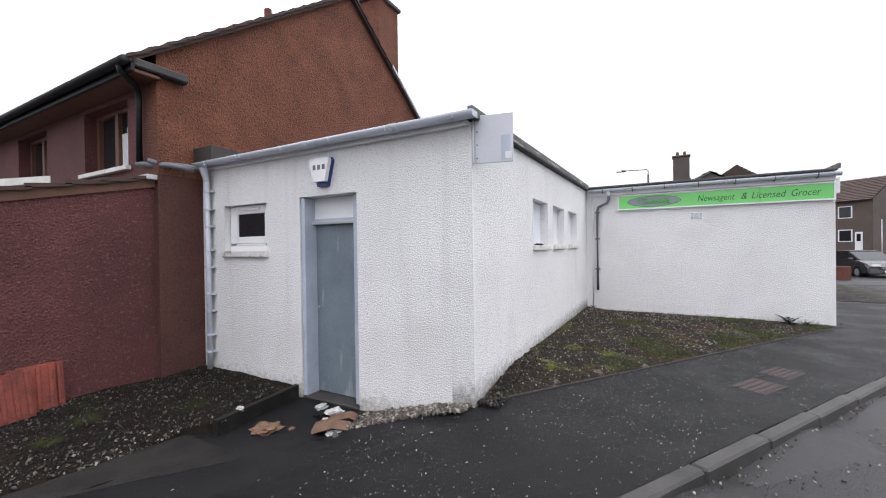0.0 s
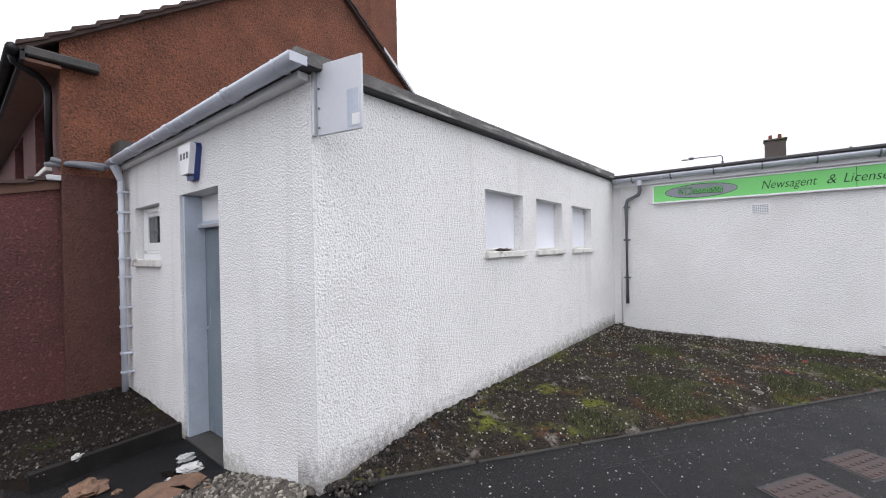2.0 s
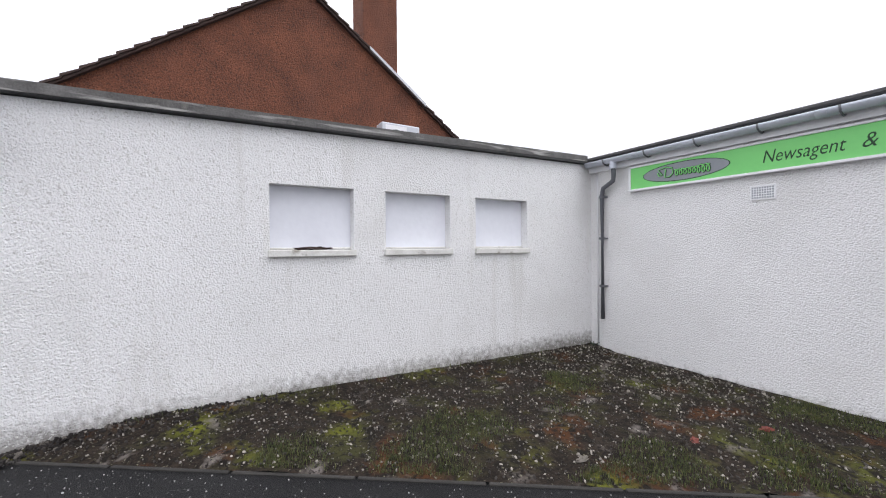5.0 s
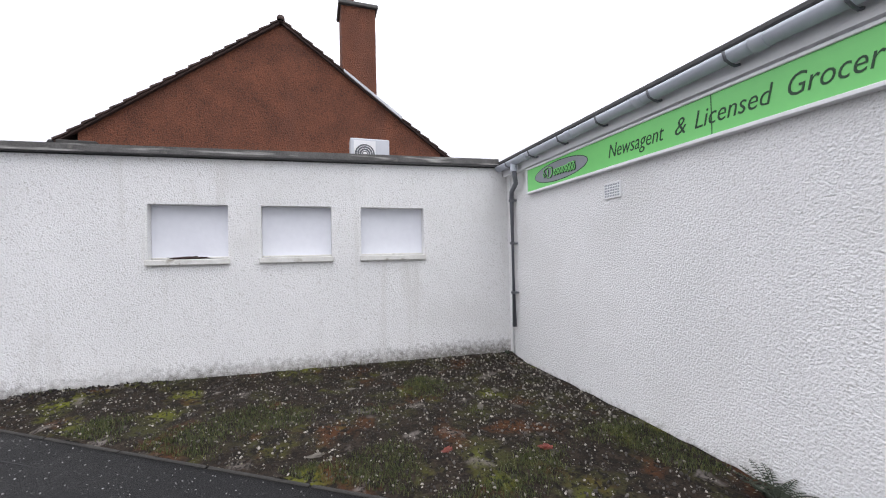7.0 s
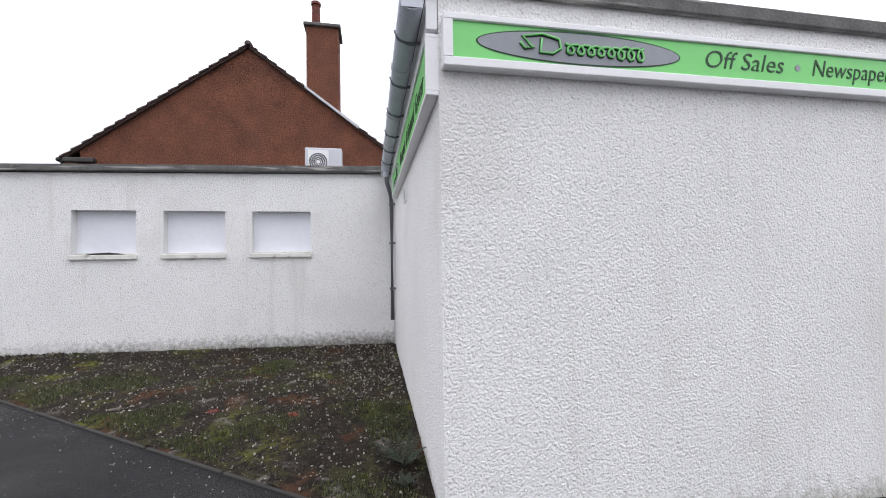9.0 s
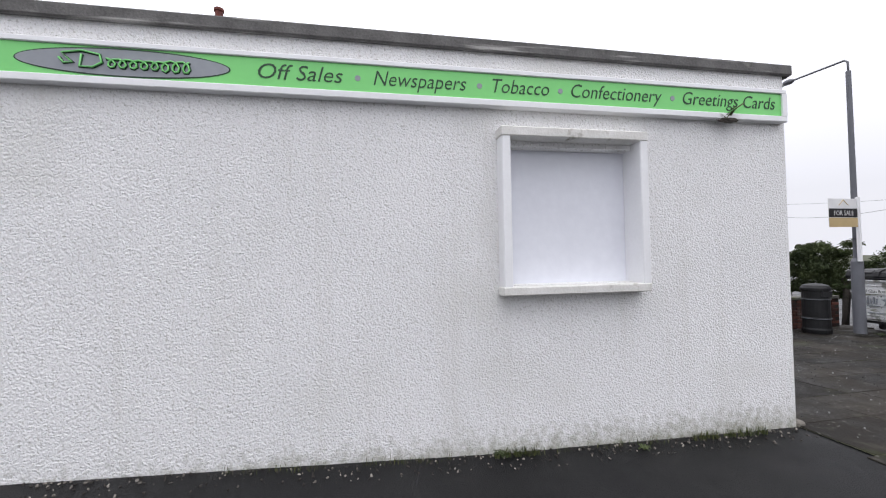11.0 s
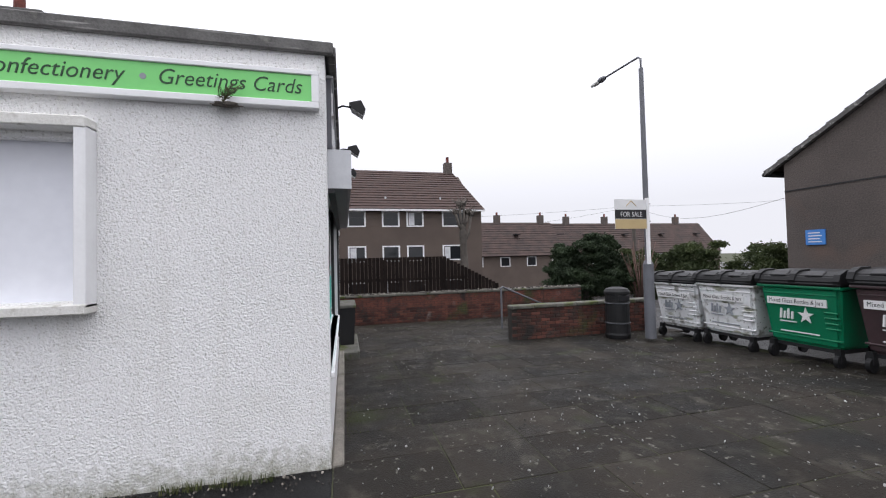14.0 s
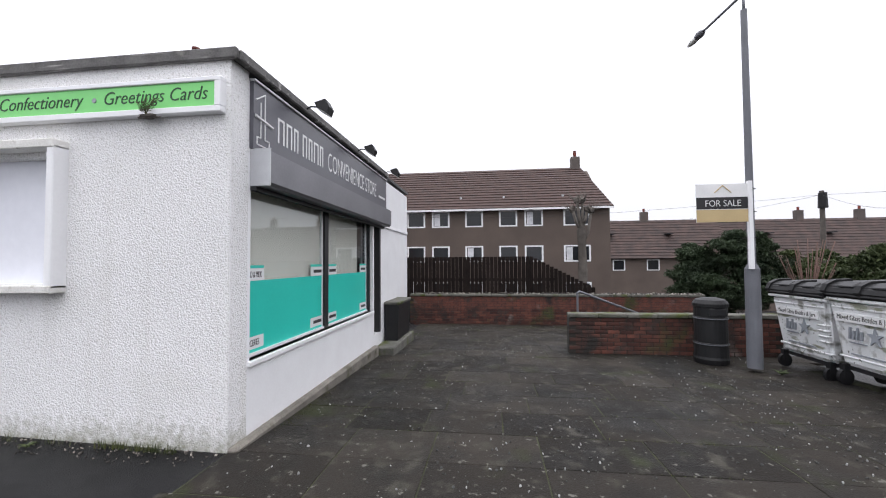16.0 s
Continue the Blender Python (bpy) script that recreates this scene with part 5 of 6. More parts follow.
part("downpipe", tube([(0.3, 1.3, -1.0), (0.3, 1.3, 3.4)], 0.05, 8), WHITE, bh, "white plastic downpipe")


def car(x, y, z, rz):
    c = thing("car", x, y, z, rz, label="dark grey metallic estate car parked facing the road", category="car")
    body = [(-2.35, 0.35), (-2.42, 0.6), (-2.3, 0.95), (-1.0, 1.02), (1.2, 0.98), (2.1, 0.82), (2.38, 0.62), (2.4, 0.35), (2.2, 0.25), (-2.2, 0.25)]
    bm = prism([(u, v) for u, v in body], "y", -0.9, 0.9)
    bmesh.ops.bevel(bm, geom=list(bm.edges), offset=0.06, segments=2, affect="EDGES")
    part("body", bm, CARPAINT, c)
    cab = prism([(-2.1, 0.95), (-1.7, 1.35), (-0.6, 1.46), (0.3, 1.42), (1.3, 0.96)], "y", -0.72, 0.72)
    bmesh.ops.bevel(cab, geom=list(cab.edges), offset=0.05, segments=2, affect="EDGES")
    part("cabin", cab, GLASSDARK, c, "dark glazed cabin")
    part("roof_panel", box(-1.75, -0.62, 1.42, 0.2, 0.62, 1.48, 0.025), CARPAINT, c)
    part("grille", box(2.38, -0.45, 0.5, 2.43, 0.45, 0.66, 0.01), INK, c)
    part("grille_bar", box(2.42, -0.4, 0.57, 2.44, 0.4, 0.6), ALU, c)
    part("number_plate", box(2.40, -0.26, 0.36, 2.44, 0.26, 0.47), WHITEINK, c)
    for s in (-1, 1):
        part("headlight", box(2.2, s * 0.58 - 0.2, 0.66, 2.36, s * 0.58 + 0.2, 0.78, 0.03), LAMPGLASS, c)
        part("mirror", box(0.9, s * 0.98 - 0.1, 0.98, 1.05, s * 0.98 + 0.1, 1.1, 0.03), CARPAINT, c)
        for wx in (-1.45, 1.45):
            w = part("wheel", cyl((wx, s * 0.92, 0.33), (wx, s * 0.7, 0.33), 0.33, n=20), BLACKPL, c)
            part("rim", cyl((wx, s * 0.93, 0.33), (wx, s * 0.90, 0.33), 0.2, n=14), ALU, w)
    return c


car(10.1, 31.4, -0.5, 278)
tagged(obj("low_wall", box(6.9, 27.5, -0.8, 8.45, 27.8, 0.25, 0.02), BRICK), "dark red low brick wall by the parked car", "wall", kind="structure")


def leaf_crown(blobs, count, size, material, seed):
    """Many small leaf blades scattered through and over uneven lobes."""
    r = random.Random(seed)
    verts, faces = [], []
    for _ in range(count):
        cx, cy, cz, rx, ry, rz = r.choice(blobs)
        while True:
            d = Vector((r.uniform(-1, 1), r.uniform(-1, 1), r.uniform(-1, 1)))
            if 0.05 < d.length < 1:
                break
        d = d.normalized() * (r.random() ** 0.35) * (0.8 + 0.35 * noise.noise(d * 3 + Vector((cx, cy, cz))))
        p = Vector((cx + d.x * rx, cy + d.y * ry, cz + d.z * rz))
        q = Euler((r.uniform(-1, 1), r.uniform(-1, 1), r.uniform(0, 6.3))).to_matrix()
        s = size * r.uniform(0.6, 1.5)
        i = len(verts)
        verts += [p + q @ Vector(v) for v in ((-s, 0, 0), (0, -s * 0.35, s * 0.2), (s, 0, -s * 0.3), (0, s * 0.35, s * 0.2))]
        faces.append((i, i + 1, i + 2, i + 3))
    me = bpy.data.meshes.new("crown")
    me.from_pydata([tuple(v) for v in verts], [], faces)
    me.materials.append(material)
    return me


def clumps(lobes, n, size, seed):
    """Small sprays set over the surface of large lobes."""
    r = random.Random(seed)
    out = []
    for _ in range(n):
        cx, cy, cz, rx, ry, rz = r.choice(lobes)
        d = Vector((r.uniform(-1, 1), r.uniform(-1, 1), r.uniform(-0.8, 1))).normalized() * r.uniform(0.55, 1.0)
        k = size * r.uniform(0.6, 1.3)
        out.append((cx + d.x * rx, cy + d.y * ry, cz + d.z * rz, k * 1.2, k * 1.2, k * 0.55))
    return out


def bush(x, y, z, blobs, count, size, material, seed, label, trunk_h, name="bush"):
    b = thing(name, x, y, z, label=label, category=name)
    c = new("crown", leaf_crown(blobs, count, size, material, seed))
    c.parent = b
    part("trunk", tube([(0, 0, -0.5), (0.05, 0.05, trunk_h * 0.5), (0.0, 0.1, trunk_h)], 0.12, 8), BARK, b)
    return b


big = [(0, 0, 1.9, 1.2, 1.3, 1.6), (0.3, 0.6, 2.9, 0.8, 0.9, 0.95), (-0.3, -0.7, 2.3, 0.8, 0.8, 1.0), (0.2, 1.2, 1.9, 0.9, 0.8, 1.2), (0, -1.1, 1.5, 0.8, 0.7, 1.1)]
bush(-8.8, 27.1, -1.35, [(x, y, z, a * 0.85, b * 0.85, c * 0.88) for x, y, z, a, b, c in big] * 9 + clumps(big, 150, 0.33, 3), 62000, 0.06, LEAF, 1, "large dark green conifer bush behind the low wall", 3)
low = [(-2.6, -1.2, 1.4, 1.4, 1.1, 1.3), (-0.6, -0.2, 1.7, 1.4, 1.2, 1.35), (1.4, 0.8, 1.5, 1.4, 1.2, 1.45), (3.0, 1.2, 1.5, 1.2, 1.0, 1.35), (4.6, 1.3, 1.4, 1.3, 1.0, 1.3)]
bush(-6.2, 31.0, -1.1, [(x, y, z, a * 0.92, b * 0.9, c * 0.95) for x, y, z, a, b, c in low] * 14 + clumps(low, 170, 0.34, 5), 66000, 0.07, LEAF2, 2, "overgrown green hedge behind the bins", 1.4)
shrub = thing("shrub", -7.6, 28.9, -1.0, label="leafless reddish brown shrub beside the conifer bush", category="shrub")
sh_rng = random.Random(21)
stems = bmesh.new()
for i in range(46):
    a, ln, sp = sh_rng.uniform(0, 6.28), sh_rng.uniform(1.4, 2.9), sh_rng.uniform(0.2, 0.75)
    tube([(0, 0, -0.2), (math.cos(a) * sp * 0.4, math.sin(a) * sp * 0.4, ln * 0.5), (math.cos(a) * sp, math.sin(a) * sp, ln)], 0.013, 4, stems)
part("stems", stems, mat("red_brown_twigs", (0.15, 0.085, 0.065), (0.09, 0.06, 0.05), 0.9, 6, 40), shrub)

tree = thing("tree", -16.5, 24.05, -3.3, label="bare pollarded tree with knobbly grey trunk", category="tree")
part("trunk", tube([(0, 0, 0), (0.1, 0.0, 2), (0.0, 0.05, 4), (0.05, 0, 6.2), (0, 0, 6.6)], 0.25, 12), BARK, tree)
tr_rng = random.Random(9)
for i, (dy, dz, z0) in enumerate(((-0.45, 1.2, 6.2), (0.55, 1.9, 5.4), (0.1, 1.5, 6.4), (-0.2, 1.6, 6.3), (0.35, 0.9, 6.5))):
    limb = part("limb", tube([(0, 0, z0), (0.1, dy * 0.6, z0 + dz * 0.35), (0, dy, z0 + dz)], 0.085, 8), BARK, tree)
    knob = bmesh.new()
    bmesh.ops.create_icosphere(knob, subdivisions=2, radius=0.19)
    for v in knob.verts:
        v.co *= 1 + 0.45 * noise.noise(v.co * 9 + Vector((i, 0, 0)))
        v.co += Vector((0, dy, z0 + dz))
    part("knob", knob, BARK, limb)
    bm = bmesh.new()
    for k in range(11):
        a, up = tr_rng.uniform(0, 6.3), tr_rng.uniform(0.15, 0.55)
        tube([(0, dy, z0 + dz - 0.1), (0.3 * math.cos(a), dy + 0.35 * math.sin(a), z0 + dz + up * 0.5), (0.45 * math.cos(a), dy + 0.5 * math.sin(a), z0 + dz + up)], 0.014, 4, bm)
    part("twigs", bm, BARK, limb)

tp = thing("telegraph_pole", -15.5, 35.3, -4.0, label="timber telegraph pole with black junction canister", category="pole")
part("pole", cyl((0, 0, 0), (0, 0, 8.6), 0.13, 0.1), BARK, tp)
part("canister", cyl((0.05, 0, 7.75), (0.05, 0, 8.5), 0.2, 0.17, 12), BLACKPL, tp)
for e in ((-1, 50, 9.5), (-21, 5, 9.0), (-38, 30, 9.8), (-1.2, 29, 6.9)):
    a, b = Vector((0, 0, 8.4)), Vector((e[0] + 15.5, e[1] - 35.3, e[2]))
    part("wire", tube([a.lerp(b, i / 10) - Vector((0, 0, 0.8 * math.sin(math.pi * i / 10))) for i in range(11)], 0.006, 4), BLACKPL, tp)

# far rise of land that closes the view
tagged(obj("backdrop", grid_sheet([-700, -500, -300, -160], steps(-500, 600, 22), lambda x, y: -4.5 + (-160 - x) * 0.012), LAND), "low far land on the horizon", "backdrop", kind="structure")


# ---------------------------------------------------------------- pieces: slabs, kerbs, bricks, fence boards, stones
def piece(name, mesh, m, parent):
    o = new(name, mesh)
    o.parent = parent
    o.matrix_basis = m
    return o


def mesh_of(bm, name, material):
    me = bpy.data.meshes.new(name)
    bm.to_mesh(me)
    bm.free()
    me.materials.append(material)
    return me


fc = tagged(obj("forecourt", grid_sheet(steps(-6.2, 6.8, 26), steps(16.98, 24.2, 16), lambda x, y: paving_z(x, y) + 0.0115), JOINT), "dark worn concrete slab forecourt with mossy joints", "paving", kind="structure")
slab_mesh = {ln: mesh_of(box(-0.2995, -ln / 2 + 0.001, -0.04, 0.2995, ln / 2 - 0.001, 0.0, 0.005), "paving_slab", SLAB) for ln in (0.6, 0.75, 0.9)}
r5 = random.Random(12)
x = -5.85
while x < 6.6:
    y = 16.99 - r5.uniform(0, 0.3) * (x > 3.4)
    while y < 23.9:
        ln = r5.choice((0.6, 0.75, 0.9, 0.9))
        yc = y + ln / 2
        dzx = (paving_z(x + 0.3, yc) - paving_z(x - 0.3, yc)) / 0.6
        dzy = (paving_z(x, yc + 0.2) - paving_z(x, yc - 0.2)) / 0.4
        m = Matrix.Translation((x, yc, paving_z(x, yc) + 0.016 + r5.uniform(-0.0025, 0.0025))) @ pose(0, 0, 0, math.degrees(math.atan(dzy)) + r5.uniform(-0.15, 0.15), -math.degrees(math.atan(dzx)) + r5.uniform(-0.15, 0.15), r5.uniform(-0.3, 0.3))
        piece("paving_slab", slab_mesh[ln], m, fc)
        y += ln + 0.006
    x += 0.606

kerb_mesh = mesh_of(box(-0.45, -0.06, -0.2, 0.45, 0.065, 0.0, 0.018), "kerb_stone", KERB)
kerb = tagged(new("kerb"), "grey concrete kerb stones along the road", "kerb", kind="structure")
for i in range(-8, 26):
    p = on_kerb(i * 0.92, -0.06)
    piece("kerb_stone", kerb_mesh, Matrix.Translation((p.x, p.y, paving_z(p.x, p.y) + 0.006 + r5.uniform(-0.004, 0.004))) @ pose(0, 0, r5.uniform(-0.6, 0.6)) .to_3x3().to_4x4() @ Matrix.Rotation(math.atan2(KD.y, KD.x), 4, "Z"), kerb)
EDGEM = mat("damp_edging_concrete", (0.035, 0.032, 0.028), (0.014, 0.013, 0.012), 0.8, 3, 60, 0.5, 80, random_tint=0.2)
edging_mesh = mesh_of(box(-0.45, -0.016, -0.15, 0.45, 0.016, 0.0, 0.006), "edging_stone", EDGEM)
edging = tagged(new("edging"), "thin concrete edging between soil and pavement", "kerb", kind="structure")
ed = math.atan2(1, 0.678)
for i in range(9):
    yy = 3.75 + (i + 0.5) * 0.92 * math.sin(ed)
    xx = edge_x(yy) + 0.01
    piece("edging_stone", edging_mesh, Matrix.Translation((xx, yy, paving_z(xx, yy) + 0.014)) @ Matrix.Rotation(ed, 4, "Z") @ pose(0, 0, 0, 0, 0.9, 0), edging)


# brick walls
brick_mesh = mesh_of(box(-0.1075, -0.051, -0.0325, 0.1075, 0.051, 0.0325, 0.006), "brick", BRICK)


def brick_wall(name, a, b, z0, courses, label, limit=300, thick=0.22):
    a, b = Vector((*a, 0)), Vector((*b, 0))
    d = b - a
    n = max(1, round(d.length / 0.225))
    w = tagged(new(name), label, "wall", kind="structure")
    ang = math.atan2(d.y, d.x)
    core = box(0.0, -thick / 2 + 0.012, z0 - 0.3, d.length, thick / 2 - 0.012, z0 + courses * 0.075)
    core.transform(Matrix.Translation(a) @ Matrix.Rotation(ang, 4, "Z"))
    part("mortar", core, MORTAR, w)
    made = 0
    rest = bmesh.new()
    for side in (-1, 1):
        for cidx in range(courses):
            for i in range(n):
                u = (i + 0.5 + 0.5 * (cidx % 2)) / n * d.length
                if u > d.length - 0.05:
                    continue
                m = Matrix.Translation(a) @ Matrix.Rotation(ang, 4, "Z") @ Matrix.Translation((u, side * (thick / 2 - 0.051), z0 + 0.0375 + cidx * 0.075)) @ pose(0, r5.uniform(-0.004, 0.004), 0, 0, 0, r5.uniform(-0.8, 0.8))
                if side == -1 and made < limit:
                    piece("brick", brick_mesh, m, w)
                    made += 1
                else:
                    t = box(-0.1075, -0.051, -0.0325, 0.1075, 0.051, 0.0325)
                    t.transform(m)
                    add_to(rest, t) if made >= limit and side == -1 else t.free()
    if rest.faces:
        tagged(part("bricks", rest, BRICK, w), kind="stuff")
    else:
        rest.free()
    cn = max(1, round(d.length / 0.5))
    for i in range(cn):
        c = box(-d.length / cn / 2 + 0.004, -thick / 2 - 0.03, 0, d.length / cn / 2 - 0.004, thick / 2 + 0.03, 0.075, 0.015)
        c.transform(Matrix.Translation(a) @ Matrix.Rotation(ang, 4, "Z") @ Matrix.Translation(((i + 0.5) * d.length / cn, r5.uniform(-0.008, 0.008), z0 + courses * 0.075 + r5.uniform(0, 0.008))) @ pose(0, 0, 0, 0, 0, r5.uniform(-0.5, 0.5)))
        part("coping_stone", c, COPING, w)
    return w


brick_wall("wall_brick_back", (-6.25, 16.6), (-6.25, 25.2), -0.82, 13, "old red brick boundary wall with mossy coping")
brick_wall("wall_brick_low", (-1.84, 20.6), (-1.84, 24.3), -0.60, 10, "low dark red brick wall with concrete coping")

def on_back_wall(r):
    return -6.25 + r.uniform(-0.12, 0.12), r.uniform(16.7, 25.1), -0.82 + 13 * 0.075 + 0.085


# fence
fence = thing("fence", -6.75, 16.4, -0.9, label="dark stained slatted timber fence", category="fence")
slat = {}
y = 0.0
while y < 5.9:
    top = 2.28 if y < 4.0 else 2.28 - (y - 4.0) * 0.52
    key = round(top, 2)
    if key not in slat:
        slat[key] = mesh_of(box(-0.01, -0.057, 0.1, 0.01, 0.057, top, 0.004), "slat", FENCEWOOD)
    piece("slat", slat[key], pose(0, y, 0, 0, 0, 0), fence)
    y += 0.125
for z in (0.5, 1.5):
    part("rail", box(-0.06, -0.05, z, -0.012, 5.9 if z < 1 else 4.8, z + 0.09), FENCEWOOD, fence)
for y in (0.0, 1.95, 3.95, 5.8):
    part("post", box(-0.15, y - 0.05, 0, -0.06, y + 0.05, 2.2 if y < 4 else 1.3), FENCEWOOD, fence)


# stones and moss on the soil
def scatter(count, where, size, seed):
    r = random.Random(seed)
    base = bmesh.new()
    bmesh.ops.create_icosphere(base, subdivisions=1, radius=1)
    bv = [v.co.copy() for v in base.verts]
    bf = [[v.index for v in f.verts] for f in base.faces]
    base.free()
    verts, faces = [], []
    for _ in range(count):
        x, y, z = where(r)
        s = size * r.uniform(0.4, 1.6) ** 1.5
        q = Euler((r.uniform(0, 6), r.uniform(0, 6), r.uniform(0, 6))).to_matrix()
        i = len(verts)
        sc = Vector((s * r.uniform(0.8, 1.4), s * r.uniform(0.6, 1.1), s * r.uniform(0.4, 0.7)))
        verts += [Vector((x, y, z)) + q @ Vector((v.x * sc.x, v.y * sc.y, v.z * sc.z)) for v in bv]
        faces += [[i + k for k in f] for f in bf]
    me = bpy.data.meshes.new("stones")
    me.from_pydata([tuple(v) for v in verts], [], faces)
    return me


def soil_top(x, y):
    x1 = max(-1.69, edge_x(y))
    f = min(1, max(0, (x + 1.72) / max(0.01, x1 + 1.72)))
    return paving_z(x, y) + 0.012 + (0.06 + 0.06 * step(0.5, 0, x + 1.7)) * step(3.5, 4.9, y) * (1 - f ** 3) + 0.045 * noise.noise(Vector((x * 1.7, y * 1.7, 0))) * (1 - f ** 6) * step(0, 0.8, min(x + 1.7, 10.55 - y)) + 0.02 * noise.noise(Vector((x * 7, y * 7, 3)))


def on_front(r):
    y = 3.7 + 6.8 * math.sqrt(r.random())
    x = r.uniform(-1.68, max(-1.66, edge_x(y) - 0.05))
    return x, y, soil_top(x, y) + 0.003


def on_left(r):
    y = r.uniform(-2, 3.5)
    x = r.uniform(-6.25, soil_edge_left(y) - 0.05)
    return x, y, left_top(x, y) + 0.008


def by_corner(r):
    x = r.uniform(-3.0, -1.75)
    y = r.uniform(3.0 + (x + 3.0) * 0.3, 3.53)
    return x, y, paving_z(x, y) + 0.01


def per_island(m, dark, pale):
    """Gives each loose stone of one mesh its own tone."""
    n, l = m.node_tree.nodes, m.node_tree.links
    g = n.new("ShaderNodeNewGeometry")
    r = n.new("ShaderNodeValToRGB")
    r.color_ramp.elements[0].color, r.color_ramp.elements[1].color = (*dark, 1), (*pale, 1)
    r.color_ramp.elements[0].position = 0.55
    l.new(g.outputs["Random Per Island"], r.inputs[0])
    l.new(r.outputs[0], n["Principled BSDF"].inputs["Base Color"])
    return m


PEBBLE = per_island(mat("mixed_pebbles", (0.3, 0.27, 0.23), None, 0.85), (0.035, 0.03, 0.026), (0.36, 0.33, 0.29))
SOILSTONE = per_island(mat("soil_stones", (0.2, 0.18, 0.15), None, 0.9), (0.012, 0.009, 0.008), (0.13, 0.115, 0.10))
SOILSTONE.node_tree.nodes["Color Ramp"].color_ramp.elements[0].position = 0.72
GRAVEL = per_island(mat("pale_gravel", (0.3, 0.27, 0.23), None, 0.85), (0.08, 0.07, 0.06), (0.36, 0.33, 0.28))
CHIP = per_island(mat("pale_grit", (0.3, 0.3, 0.3), None, 0.9), (0.06, 0.06, 0.058), (0.45, 0.45, 0.44))


def on_pavement(r):
    while True:
        s, t = r.uniform(-3, 13), -2.3 + 2.2 * r.random()
        p = on_kerb(s, t)
        if soil_side(p.x, p.y) > 0.05 or p.y < 3.4:
            if noise.noise(Vector((p.x * 0.9, p.y * 0.9, 2))) + r.uniform(-0.5, 0.7) > 0:
                return p.x, p.y, paving_z(p.x, p.y) + 0.001


def on_forecourt(r):
    while True:
        x, y = r.uniform(-5.8, 6.2), r.uniform(17.2, 23.8)
        if noise.noise(Vector((x * 0.7, y * 0.7, 8))) + r.uniform(-0.6, 0.5) > 0:
            return x, y, paving_z(x, y) + 0.022


def by_wall_strip(r):
    y = r.uniform(10.8, 17.0)
    return 2.98 + r.random() ** 2 * 0.25, y, paving_z(3.0, y) + 0.004


def by_apron(r):
    y = r.uniform(0.6, 2.5)
    x = soil_edge_left(y) - 0.03 - 0.5 * r.random() ** 1.6
    return x, y, left_top(x, y) + 0.008


def in_corner(r):
    y = 10.5 - 1.6 * r.random() ** 1.5
    x = -1.6 + 2.6 * r.random() ** 1.3
    return x, y, soil_top(x, y) + 0.004


def wing_foot(r):
    y = 3.6 + 2.4 * r.random() ** 1.7
    x = -1.69 + 0.22 * r.random() ** 1.6
    return x, y, soil_top(x, y) + 0.004


def road_gutter(r):
    p = on_kerb(r.uniform(-5, 14), 0.03 + 0.9 * r.random() ** 2)
    return p.x, p.y, land_z(p.x, p.y) + 0.003


for fn, n, size, sd2, mt, lab in ((on_back_wall, 900, 0.022, 14, PEBBLE, "loose grey stones on top of the brick boundary wall"), (wing_foot, 700, 0.012, 15, SOILSTONE, "dark gravel along the foot of the wing wall"), (by_apron, 260, 0.010, 11, GRAVEL, "pale gravel along the edge of the dark soil"), (in_corner, 900, 0.011, 12, GRAVEL, "pale broken stones in the corner of the soil strip"), (road_gutter, 3500, 0.007, 13, PEBBLE, "loose gravel in the road gutter"), (on_front, 7500, 0.0075, 1, PEBBLE, "small mixed stones strewn over the mossy soil"), (on_left, 13000, 0.0085, 2, SOILSTONE, "small stones on the dark soil"), (by_corner, 1300, 0.017, 3, GRAVEL, "pale gravel at the foot of the wall"),
                                 (on_pavement, 8500, 0.0042, 4, CHIP, "pale grit scattered on the wet pavement"), (on_forecourt, 4200, 0.0065, 5, CHIP, "pale specks of litter and grit on the slabs"), (by_wall_strip, 700, 0.007, 6, PEBBLE, "grit along the foot of the white wall")):
    me = scatter(n, fn, size, sd2)
    me.materials.append(mt)
    tagged(new("stones", me), lab, "stones", kind="stuff")


def blades(count, where, height, seed, spread=0.5):
    r = random.Random(seed)
    verts, faces = [], []
    for _ in range(count):
        x, y, z = where(r)
        h, a, w = height * r.uniform(0.4, 1.3), r.uniform(0, 6.28), 0.0025
        lean = h * spread * r.uniform(0.3, 1.4)
        c, s = math.cos(a), math.sin(a)
        i = len(verts)
        verts += [(x - s * w, y + c * w, z - 0.005), (x + s * w, y - c * w, z - 0.005), (x + c * lean * 0.4 + s * w * 0.7, y + s * lean * 0.4 - c * w * 0.7, z + h * 0.65), (x + c * lean * 0.4 - s * w * 0.7, y + s * lean * 0.4 + c * w * 0.7, z + h * 0.65), (x + c * lean, y + s * lean, z + h)]
        faces += [(i, i + 1, i + 2, i + 3), (i + 3, i + 2, i + 4)]
    me = bpy.data.meshes.new("grass")
    me.from_pydata(verts, [], faces)
    return me


GRASS = per_island(mat("short_grass", (0.06, 0.08, 0.02), None, 0.8), (0.045, 0.06, 0.016), (0.13, 0.135, 0.045))


def grassy(r):
    while True:
        x, y, z = on_front(r)
        if noise.noise(Vector((x * 1.3, y * 1.3, 17))) + 0.35 * step(0.8, 0.1, -soil_side(x, y)) * 1.2 > 0.22 + 0.5 * step(-0.5, -1.5, x) + 0.35 * step(6.8, 5.0, y) + r.uniform(-0.08, 0.12):
            return x, y, z - 0.003


